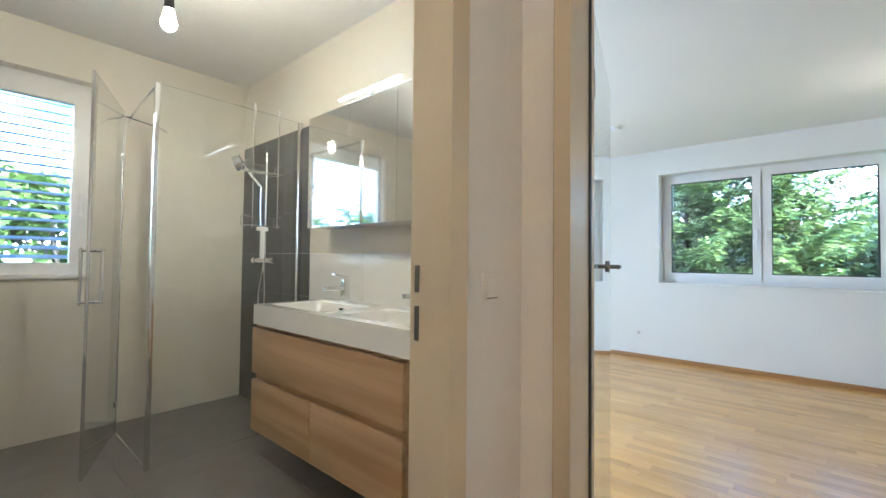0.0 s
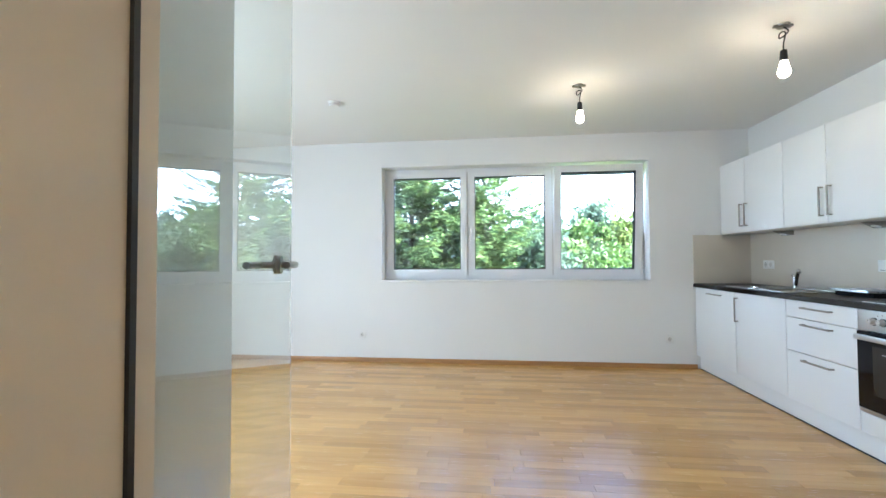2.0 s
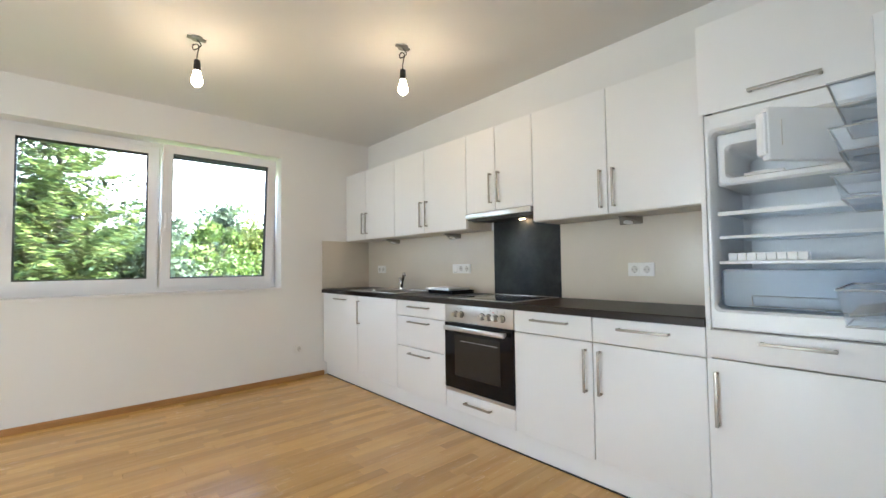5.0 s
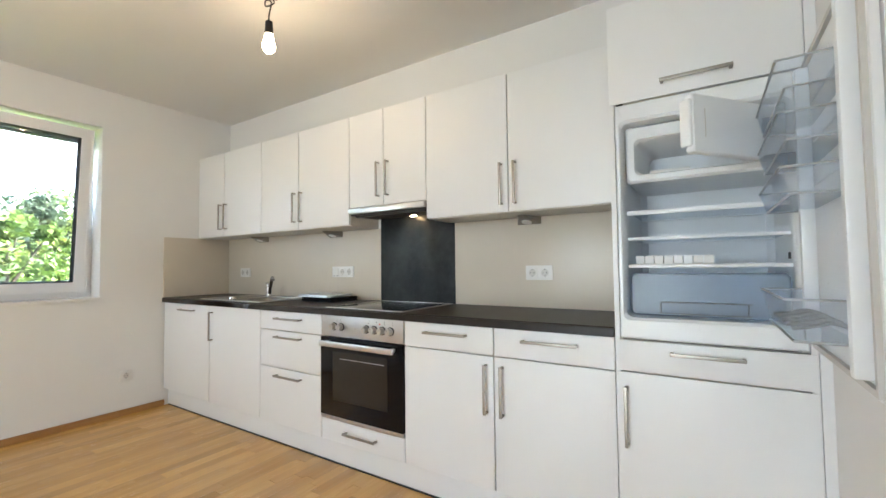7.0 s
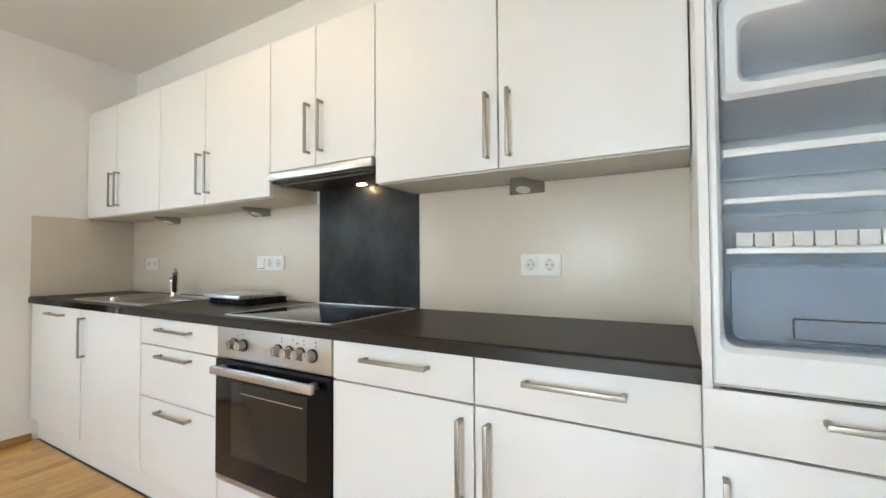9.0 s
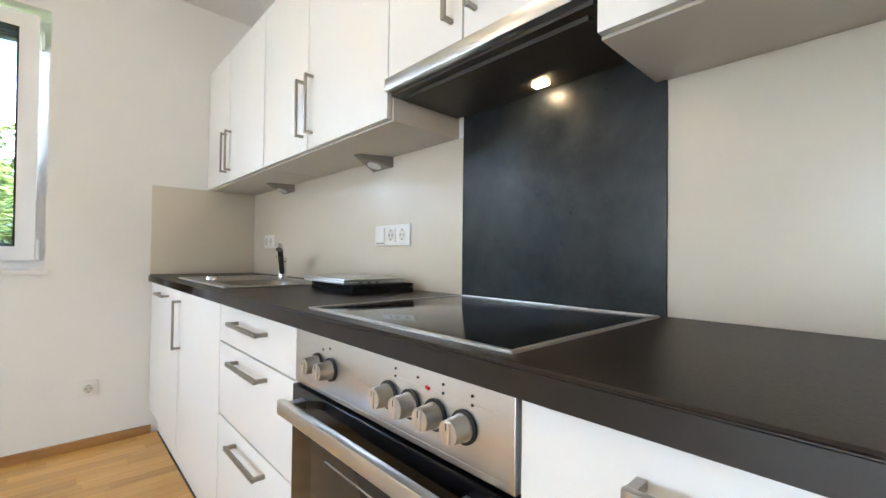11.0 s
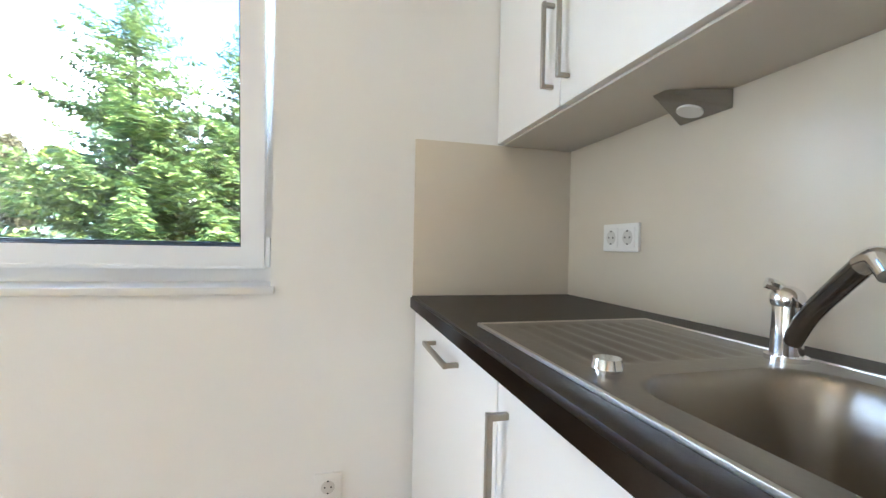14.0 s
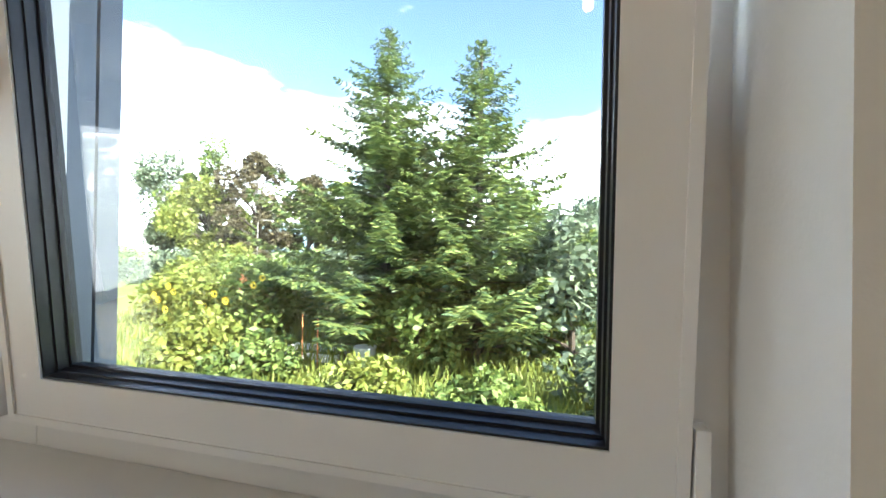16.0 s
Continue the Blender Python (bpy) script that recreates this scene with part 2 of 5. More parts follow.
SLATALU = mat("grey_blind_slat", (0.42, 0.44, 0.47), 0.45, 0.2, vary=0.05)
SILVER = mat("silver_laptop_shell", (0.62, 0.63, 0.64), 0.35, 0.9, vary=0.03, bump=0.01)
# Brown that paints the shadow line along the door casings.
SHADOWLINE = mat("painted_shadow_line", (0.34, 0.21, 0.085), 0.8)
GROUT = mat("joint_grey", (0.30, 0.28, 0.26), 0.8)
BULB = glow("lit_bulb", (1.0, 0.71, 0.43), 3.0)
BULBHALL = glow("lit_unseen_hall_bulb", (1.0, 0.66, 0.36), 12.0)
BULBBATH = glow("lit_bulb_brighter", (1.0, 0.74, 0.46), 17.0)
LEDBAR = glow("led_bar", (1.0, 0.96, 0.88), 0.25)
HOODLED = glow("hood_lamp", (1.0, 0.66, 0.34), 4.5)
BARK = mat("grey_brown_bark", (0.055, 0.042, 0.030), 0.9, vary=0.3, scale=8, bump=0.5, fine=30)
NEEDLE = leafy("spruce_needles", (0.045, 0.095, 0.042), (0.215, 0.265, 0.068))
LEAFA = leafy("fresh_green_leaves", (0.05, 0.095, 0.02), (0.17, 0.23, 0.05))
LEAFB = leafy("grey_green_leaves", (0.06, 0.095, 0.06), (0.16, 0.20, 0.12))
LEAFC = leafy("copper_leaves", (0.045, 0.040, 0.018), (0.095, 0.078, 0.035))
LEAFD = leafy("yellow_green_leaves", (0.09, 0.13, 0.02), (0.25, 0.27, 0.055))
PETAL = leafy("yellow_petals", (0.70, 0.48, 0.03), (0.85, 0.65, 0.06))
GRASS = mat("meadow_ground", (0.13, 0.17, 0.04), 0.9, vary=0.5, scale=0.6, bump=0.6, fine=14)
# Bluish cast of distance haze is painted into the ridge's colour.
RIDGE = mat("haze_tinted_ridge", (0.085, 0.125, 0.135), 0.95, vary=0.3, scale=0.05, bump=0.0)
CANE = mat("orange_cane", (0.65, 0.22, 0.08), 0.6)
BRICKRED = mat("red_pillar", (0.45, 0.16, 0.08), 0.8)
FENCE = mat("green_fence_mesh", (0.03, 0.085, 0.065), 0.7)
FACADE = mat("outside_render", (0.65, 0.63, 0.58), 0.9)

# ---- building helpers ----
BASE = {}


def box(bm, x0, x1, y0, y1, z0, z1, bev=0.0, seg=2):
    vs = bmesh.ops.create_cube(bm, size=1.0, matrix=Matrix.Translation(((x0 + x1) / 2, (y0 + y1) / 2, (z0 + z1) / 2)) @ Matrix.Diagonal((abs(x1 - x0), abs(y1 - y0), abs(z1 - z0), 1)))["verts"]
    if bev:
        es = list({e for v in vs for e in v.link_edges})
        bmesh.ops.bevel(bm, geom=es, offset=bev, segments=seg, affect="EDGES", profile=0.6, clamp_overlap=True)
    return bm


def boxes(*rows, bev=0.0):
    bm = bmesh.new()
    for r in rows:
        box(bm, *r, bev=bev)
    return bm


def cyl(bm, a, b, r, r2=None, n=16):
    a, b = Vector(a), Vector(b)
    d = b - a
    m = Matrix.Translation((a + b) / 2) @ d.to_track_quat("Z", "Y").to_matrix().to_4x4()
    bmesh.ops.create_cone(bm, cap_ends=True, segments=n, radius1=r, radius2=r if r2 is None else r2, depth=d.length, matrix=m)
    return bm


def ball(bm, c, r, sz=1.0, n=16):
    bmesh.ops.create_uvsphere(bm, u_segments=n, v_segments=n // 2 + 2, radius=r, matrix=Matrix.Translation(c) @ Matrix.Diagonal((1, 1, sz, 1)))
    return bm


def tube(bm, pts, r, n=8):
    """A round tube along a smooth run of points."""
    pts = [Vector(p) for p in pts]
    fine = []
    for i in range(len(pts) - 1):
        p0, p1, p2, p3 = pts[max(i - 1, 0)], pts[i], pts[i + 1], pts[min(i + 2, len(pts) - 1)]
        for k in range(5):
            t = k / 5
            fine.append(0.5 * (2 * p1 + (p2 - p0) * t + (2 * p0 - 5 * p1 + 4 * p2 - p3) * t * t + (3 * p1 - p0 - 3 * p2 + p3) * t ** 3))
    fine.append(pts[-1])
    rings = []
    for i, p in enumerate(fine):
        d = (fine[min(i + 1, len(fine) - 1)] - fine[max(i - 1, 0)]).normalized()
        side = d.cross(Vector((0.13, 0.31, 0.94))).normalized()
        up = side.cross(d)
        rings.append([bm.verts.new(p + r * (math.cos(2 * math.pi * k / n) * side + math.sin(2 * math.pi * k / n) * up)) for k in range(n)])
    for a, b in zip(rings, rings[1:]):
        for k in range(n):
            bm.faces.new((a[k], a[(k + 1) % n], b[(k + 1) % n], b[k]))
    bm.faces.new(rings[0])
    bm.faces.new(rings[-1])
    return bm


def mesh_of(name, bm, material, smooth=True):
    bmesh.ops.recalc_face_normals(bm, faces=bm.faces)
    me = bpy.data.meshes.new(name)
    bm.to_mesh(me)
    bm.free()
    me.materials.append(material)
    if smooth:
        for p in me.polygons:
            p.use_smooth = True
        me.set_sharp_from_angle(angle=radians(35))
    return me


def part(name, bm, material, parent, label=""):
    ob = new(name, mesh_of(name, bm, material))
    ob.parent = parent
    if parent in BASE:
        ob.matrix_parent_inverse = BASE[parent].inverted()
    return tagged(ob, label)


def thing(name, label, category, at=(0, 0, 0), group="", kind=""):
    ob = new(name)
    ob.location = at
    ob.empty_display_size = 0.05
    BASE[ob] = Matrix.Translation(at)
    return tagged(ob, label, category, group, kind)


def solid(name, bm, material, label, category="", kind="structure", group=""):
    return tagged(new(name, mesh_of(name, bm, material)), label, category, group, kind)


# ---- the large structure ----
XK, XW, YN, YS, ZC = 3.05, -3.12, 5.672, 1.51, 2.508      # room faces
YO = 6.02                                                  # outer face of the window wall
WX0, WX1, WZ0, WZ1 = -0.875, 2.050, 0.92, 2.215            # window opening
BX, BY0, BY1, BZC = -3.22, -0.9, 1.80, 2.64                # bathroom faces

DWY0, DWY1, DWZ1 = 2.15, 3.65, 2.05                     # assumed, unseen balcony door in the side wall
solid("wall_north", boxes((XW - 0.15, WX0, YN, YO, 0, ZC), (WX1, XK + 0.15, YN, YO, 0, ZC), (WX0, WX1, YN, YO, 0, WZ0), (WX0, WX1, YN, YO, WZ1, ZC)), PAINT, "white painted window wall", "wall")
solid("wall_east", boxes((XK, XK + 0.15, -1.6, YN, 0, ZC)), PAINT, "white painted wall behind the kitchen", "wall")
solid("wall_west", boxes((XW - 0.12, XW, 1.92, DWY0, 0, ZC), (XW - 0.12, XW, DWY1, YN, 0, ZC), (XW - 0.12, XW, DWY0, DWY1, DWZ1, ZC)), PAINT, "white painted side wall", "wall")
solid("wall_south", boxes((-0.24, -0.095, 1.36, YS, 0, ZC), (0.90, XK, 1.36, YS, 0, ZC), (-0.095, 0.90, 1.36, YS, 2.05, ZC)), PAINT, "white painted wall with a door opening", "wall")
solid("wall_hall", boxes((-0.36, -0.24, 1.018, 1.92, 0, ZC), (-0.36, -0.24, -1.6, 0.16, 0, ZC), (-0.36, -0.24, 0.16, 1.018, 2.05, ZC)), PAINT, "white painted hallway wall with bathroom doorway", "wall")
solid("wall_hall_back", boxes((-0.24, XK, -1.72, -1.6, 0, ZC), (1.35, 1.47, -1.6, 1.36, 0, ZC)), PAINT, "white painted end of the hallway", "wall")
solid("wall_bathroom_north", boxes((BX - 0.3, -0.36, BY1, 1.92, 0, BZC)), BATHTILE, "off-white tiled bathroom wall", "wall")
BWY0, BWY1, BWZ0, BWZ1 = -0.25, 0.79, 1.035, 2.34
solid("wall_bathroom_west", boxes((BX - 0.3, BX, BWY1, BY1, 0, BZC), (BX - 0.3, BX, BY0, BWY0, 0, BZC), (BX - 0.3, BX, BWY0, BWY1, 0, BWZ0), (BX - 0.3, BX, BWY0, BWY1, BWZ1, BZC)), BATHTILE, "off-white tiled bathroom window wall", "wall")
solid("wall_bathroom_south", boxes((BX - 0.3, -0.36, BY0 - 0.12, BY0, 0, BZC)), BATHTILE, "off-white tiled bathroom wall", "wall")
solid("ceiling", boxes((XW - 0.12, -0.24, 1.92, YO, ZC, ZC + 0.2), (-0.24, XK + 0.15, -1.72, YO, ZC, ZC + 0.2)), CEIL, "white painted plaster ceiling", "ceiling")
solid("ceiling_bathroom", boxes((BX - 0.3, -0.24, BY0 - 0.12, 1.92, BZC, BZC + 0.12), (-0.36, -0.24, BY0, 1.92, ZC, BZC)), CEIL, "white painted bathroom ceiling", "ceiling")
floor = solid("floor", boxes((XW - 0.12, XK + 0.15, -1.72, YO, -0.2, -0.014)), GROUT, "honey-coloured oak strip parquet", "floor")
bathfloor = solid("floor_bathroom", boxes((BX - 0.3, -0.24, BY0 - 0.12, 1.92, -0.2, -0.008)), GROUT, "dark grey tiled bathroom floor", "floor")


def skirting(x0, x1, y0, y1):
    bm = box(bmesh.new(), x0, x1, y0, y1, 0, 0.048, bev=0.004)
    solid("baseboard", bm, SKIRT, "narrow oak skirting board", "skirting")


skirting(XW, 2.50, YN - 0.014, YN)
skirting(XW, XW + 0.014, 1.92, DWY0)
skirting(XW, XW + 0.014, DWY1, YN - 0.014)
skirting(0.97, 2.46, YS, YS + 0.014)

# window of the living room
win = thing("window_1", "white plastic triple window with one casement tilted open", "window", (0.6, 5.83, WZ0), kind="structure")
FY0, FYM, FY1 = 5.845, 5.882, 5.925
part("window_frame", boxes((WX0, WX0 + 0.045, FY0, FYM, WZ0, WZ1), (WX1 - 0.045, WX1, FY0, FYM, WZ0, WZ1), (WX0, WX1, FY0 + 0.001, FYM, WZ0, WZ0 + 0.05), (WX0, WX1, FY0 + 0.001, FYM, WZ1 - 0.045, WZ1), (0.068, 0.136, FY0, FYM, WZ0, WZ1), (1.028, 1.096, FY0, FYM, WZ0, WZ1)), PVC, win)
part("outer_shell", boxes((WX0, WX0 + 0.045, FYM, FY1, WZ0, WZ1), (WX1 - 0.045, WX1, FYM, FY1, WZ0, WZ1), (WX0, WX1, FYM + 0.0005, FY1, WZ0, WZ0 + 0.05), (WX0, WX1, FYM + 0.0005, FY1, WZ1 - 0.045, WZ1), (0.068, 0.136, FYM, FY1, WZ0, WZ1), (1.028, 1.096, FYM, FY1, WZ0, WZ1)), ANTH, win, "dark metal outer shell of the frame")
PANES = [(-0.770, 0.020, 2.112), (0.184, 0.980, 2.112), (1.145, 1.937, 2.122)]
GZ0 = 1.042


def sash(x0, x1, z1, handle_x, tilt=0.0):
    """One casement; tilt: degrees by which its head leans into the room."""
    z0, w = GZ0, 0.072
    lean = Matrix.Translation((0, 5.86, z0 - w)) @ Euler((radians(tilt), 0, 0)).to_matrix().to_4x4() @ Matrix.Translation((0, -5.86, -(z0 - w)))

    def put(name, bm, material, parent, label=""):
        bmesh.ops.transform(bm, matrix=lean, verts=bm.verts)
        return part(name, bm, material, parent, label)

    bm = boxes((x0 - w, x0, 5.826, 5.881, z0 - w, z1 + w), (x1, x1 + w, 5.826, 5.881, z0 - w, z1 + w), (x0, x1, 5.826, 5.881, z0 - w, z0), (x0, x1, 5.826, 5.881, z1, z1 + w))
    # raised step along the outer edge of the profile
    e = 0.012
    for row in ((x0 - w, x0 - w + e, z0 - w, z1 + w), (x1 + w - e, x1 + w, z0 - w, z1 + w), (x0 - w + e, x1 + w - e, z0 - w, z0 - w + e), (x0 - w + e, x1 + w - e, z1 + w - e, z1 + w)):
        box(bm, row[0], row[1], 5.823, 5.8262, row[2], row[3])
    s = put("window_sash", bm, PVC, win)
    # stepped black seal round the glass
    rows = []
    for ya, yb, t in ((5.829, 5.846, 0.003), (5.846, 5.862, 0.006), (5.862, 5.880, 0.010)):
        rows += [(x0, x0 + t, ya, yb, z0, z1), (x1 - t, x1, ya, yb, z0, z1), (x0 + t, x1 - t, ya, yb, z0, z0 + t), (x0 + t, x1 - t, ya, yb, z1 - t, z1)]
    put("gasket", boxes(*rows), GASKET, s, "black rubber glazing seal")
    p = put("pane", boxes((x0 + 0.006, x1 - 0.006, 5.868, 5.872, z0 + 0.01, z1 - 0.01)), PANE, s, "grey-tinted glass dimming the view out")
    # Shadow off, so daylight skips the grey tint.
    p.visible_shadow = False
    if handle_x is not None:
        up = 1 if tilt else -1
        bm = box(bmesh.new(), handle_x - 0.015, handle_x + 0.015, 5.814, 5.827, 1.455, 1.530, bev=0.004)
        cyl(bm, (handle_x, 5.82, 1.495), (handle_x, 5.775, 1.495), 0.009)
        za, zb = sorted((1.495 - up * 0.012, 1.495 + up * 0.115))
        box(bm, handle_x - 0.010, handle_x + 0.010, 5.766, 5.784, za, zb, bev=0.005)
        put("handle", bm, PVC, s, "white lever handle")


sash(*PANES[0], 0.062)
sash(*PANES[1], 0.146)
sash(*PANES[2], 1.098, 5.5)
for zc in (1.012, 2.10):
    part("hinge", boxes((2.012, 2.026, 5.815, 5.84, zc - 0.04, zc + 0.06), bev=0.003), PVC, win)
sill = box(bmesh.new(), WX0 - 0.03, WX1 + 0.012, YN - 0.022, FY0, WZ0 - 0.018, WZ0 + 0.004, bev=0.004)
part("window_sill", sill, SILL, win, "white inner window board")
part("outer_sill", boxes((WX0, WX1, FY1, YO + 0.06, WZ0 - 0.01, WZ0 + 0.012)), ANTH, win, "dark metal outer sill")
# Grey strips paint the shade line in the gap between casements.
for mx_ in (0.102, 1.062):
    part("casement_shade_line", boxes((mx_ - 0.0025, mx_ + 0.0025, 5.840, 5.8455, WZ0 + 0.05, WZ1 - 0.045)), SHADEPL, win, "grey strip painted as the shaded gap between casements")
# outside guide rails and the raised blind pack over the panes
for gx in (WX0 + 0.012, 0.102, 1.062, WX1 - 0.012):
    part("guide_rail", boxes((gx - 0.014, gx + 0.014, 5.945, 5.985, WZ0 + 0.012, WZ1)), ANTH, win, "dark blind guide rail")
for x0, x1, zz in ((WX0 + 0.03, 0.085, 2.118), (0.12, 1.045, 2.124), (1.08, WX1 - 0.03, 2.128)):
    bm = bmesh.new()
    for k in range(5):
        box(bm, x0, x1, 5.935, 5.995, zz + k * 0.018, zz + k * 0.018 + 0.010)
    part("blind", bm, ANTH, win, "raised dark external blind")

# unseen glazed balcony door, assumed to account for light from the side
bd = thing("door_3", "assumed, unseen two-leaf glazed balcony door, closed", "door", (XW - 0.06, (DWY0 + DWY1) / 2, 0), kind="structure")
dx0, dx1, dmid = XW - 0.095, XW - 0.03, (DWY0 + DWY1) / 2
part("door_frame", boxes((dx0, dx1, DWY0, DWY0 + 0.05, 0, DWZ1), (dx0, dx1, DWY1 - 0.05, DWY1, 0, DWZ1), (dx0, dx1, DWY0 + 0.05, DWY1 - 0.05, DWZ1 - 0.05, DWZ1), (dx0, dx1, DWY0 + 0.05, DWY1 - 0.05, -0.012, 0.03), bev=0.003), PVC, bd)
for ya, yb in ((DWY0 + 0.052, dmid - 0.001), (dmid + 0.001, DWY1 - 0.052)):
    leaf_ = part("door_leaf", boxes((dx0 + 0.01, dx1 + 0.012, ya, ya + 0.075, 0.032, DWZ1 - 0.052), (dx0 + 0.01, dx1 + 0.012, yb - 0.075, yb, 0.032, DWZ1 - 0.052), (dx0 + 0.01, dx1 + 0.012, ya + 0.075, yb - 0.075, 0.032, 0.115), (dx0 + 0.01, dx1 + 0.012, ya + 0.075, yb - 0.075, DWZ1 - 0.13, DWZ1 - 0.052), bev=0.003), PVC, bd)
    pn = part("pane", boxes((dx0 + 0.03, dx0 + 0.034, ya + 0.075, yb - 0.075, 0.115, DWZ1 - 0.13)), PANE, leaf_, "grey-tinted glass dimming the view out")
    # Daylight passes this tinted pane undimmed.
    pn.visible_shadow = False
part("handle", box(bmesh.new(), dx1 + 0.012, dx1 + 0.03, dmid + 0.025, dmid + 0.05, 1.0, 1.13, bev=0.005), PVC, bd, "white lever handle")

# bathroom window with lowered slatted blind
bw = thing("window_2", "white bathroom window with lowered slatted blind outside", "window", (BX - 0.1, 0.27, BWZ0), kind="structure")
bx0, bx1 = BX - 0.17, BX - 0.10
part("window_frame", boxes((bx0, bx1, BWY0, BWY0 + 0.10, BWZ0, BWZ1), (bx0, bx1, BWY1 - 0.10, BWY1, BWZ0, BWZ1), (bx0, bx1, BWY0 + 0.1, BWY1 - 0.1, BWZ0, BWZ0 + 0.08), (bx0, bx1, BWY0 + 0.1, BWY1 - 0.1, BWZ1 - 0.14, BWZ1)), PVC, bw)
bp_ = part("pane", boxes((BX - 0.14, BX - 0.135, BWY0 + 0.1, BWY1 - 0.1, BWZ0 + 0.08, BWZ1 - 0.14)), PANE, bw, "grey-tinted glass dimming the view out")
# The tint darkens only the view, not the incoming light.
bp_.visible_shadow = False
part("window_sill", box(bmesh.new(), BX - 0.10, BX + 0.02, BWY0 - 0.02, BWY1 + 0.01, BWZ0 - 0.02, BWZ0 + 0.003, bev=0.004), SILL, bw)
bm = box(bmesh.new(), BX - 0.10, BX - 0.088, BWY1 - 0.065, BWY1 - 0.035, 1.52, 1.60, bev=0.003)
box(bm, BX - 0.065, BX - 0.05, BWY1 - 0.06, BWY1 - 0.04, 1.44, 1.58, bev=0.004)
cyl(bm, (BX - 0.09, BWY1 - 0.05, 1.57), (BX - 0.055, BWY1 - 0.05, 1.57), 0.008)
part("handle", bm, PVC, bw, "white lever handle")
for k in range(21):
    zc = BWZ0 + 0.06 + k * 0.062
    bm = bmesh.new()
    box(bm, -0.034, 0.034, BWY0 + 0.02, BWY1 - 0.02, -0.0012, 0.0012)
    box(bm, 0.030, 0.034, BWY0 + 0.02, BWY1 - 0.02, -0.006, 0.0)
    bmesh.ops.transform(bm, matrix=Matrix.Translation((BX - 0.25, 0, zc)) @ Euler((0, radians(18), 0)).to_matrix().to_4x4(), verts=bm.verts)
    part("slat", bm, SLATALU, bw, "grey blind slat" if k == 0 else "")

# door frame to the living room, and its glass leaf standing open
dj = thing("door_1", "greenish glass door standing open in a cream frame", "door", (-0.065, 1.51, 0), kind="structure")
part("door_frame", boxes((-0.125, -0.095, 1.345, 1.36, 0, 2.11), (0.90, 0.96, 1.345, 1.36, 0, 2.11), (-0.095, 0.90, 1.345, 1.36, 2.05, 2.11),
                         (-0.095, -0.075, 1.345, 1.525, 0, 2.05), (0.88, 0.90, 1.345, 1.525, 0, 2.05), (-0.075, 0.88, 1.345, 1.525, 2.03, 2.05), (-0.125, -0.095, YS, 1.525, 0, 2.11), (0.90, 0.96, YS, 1.525, 0, 2.11), (-0.095, 0.90, YS, 1.525, 2.05, 2.11)), TRIM, dj, "cream lacquered casing")
part("frame_seal", boxes((-0.0755, -0.069, 1.480, 1.489, 0, 2.03)), GASKET, dj, "black rubber seal")
# Solid strip in place of the shadow at the casing's edge.
part("shadow_strip", boxes((-0.130, -0.125, 1.352, 1.3605, 0, 2.11)), SHADOWLINE, dj, "brown strip painted as the shadow line beside the casing")
leaf_at = pose(-0.094, 1.532, 0, 0, 0, 105)


def on_leaf(bm):
    bmesh.ops.transform(bm, matrix=leaf_at, verts=bm.verts)
    return bm


leaf = part("door_leaf", on_leaf(box(bmesh.new(), 0.0, 0.855, -0.005, 0.005, 0.008, 2.03)), DOORGLASS, dj, "clear greenish glass leaf")
leaf.visible_shadow = False
part("edge_strip", on_leaf(boxes((-0.004, 0.0, -0.0055, 0.0055, 0.008, 2.03))), GASKET, leaf, "dark glass edge")
for zc in (0.28, 1.75):
    part("hinge", on_leaf(boxes((-0.02, 0.055, -0.014, 0.014, zc - 0.045, zc + 0.045), bev=0.003)), DARKMETAL, leaf, "metal glass clamp hinge")
bm = bmesh.new()
for s in (-1, 1):
    cyl(bm, (0.680, s * 0.005, 1.138), (0.680, s * 0.014, 1.138), 0.027, n=24)
    cyl(bm, (0.680, s * 0.01, 1.138), (0.680, s * 0.055, 1.138), 0.010)
    tube(bm, [(0.680, s * 0.052, 1.138), (0.645, s * 0.056, 1.138), (0.555, s * 0.054, 1.138)], 0.010)
part("door_handle", on_leaf(bm), DARKMETAL, leaf, "brushed metal lever handle")

# bathroom door frame (its door is not in view)
bj = thing("door_2", "cream lacquered bathroom door frame", "door frame", (-0.24, 1.03, 0), kind="structure")
part("door_frame", boxes((-0.24, -0.225, 1.018, 1.066, 0, 2.12), (-0.362, -0.225, 0.998, 1.018, 0, 2.05), (-0.24, -0.225, 0.10, 0.17, 0, 2.12), (-0.375, -0.225, 0.17, 0.19, 0, 2.05), (-0.24, -0.225, 0.17, 1.018, 2.05, 2.12), (-0.375, -0.225, 0.19, 0.998, 2.03, 2.05)), TRIM, bj)
# Casing shadow drawn as a brown strip.
part("shadow_strip", boxes((-0.2405, -0.232, 1.066, 1.072, 0, 2.12)), SHADOWLINE, bj, "brown strip painted as the shadow line beside the casing")
for z0, z1 in ((1.075, 1.145), (0.95, 1.04)):
    part("strike_plate", boxes((-0.345, -0.33, 0.9955, 0.999, z0, z1)), DARKMETAL, bj, "metal strike plate")

# ---- kitchen ----
CT, CF, FX, UX = 0.893, 2.474, 2.488, 2.762     # worktop height and front, base fronts, upper fronts


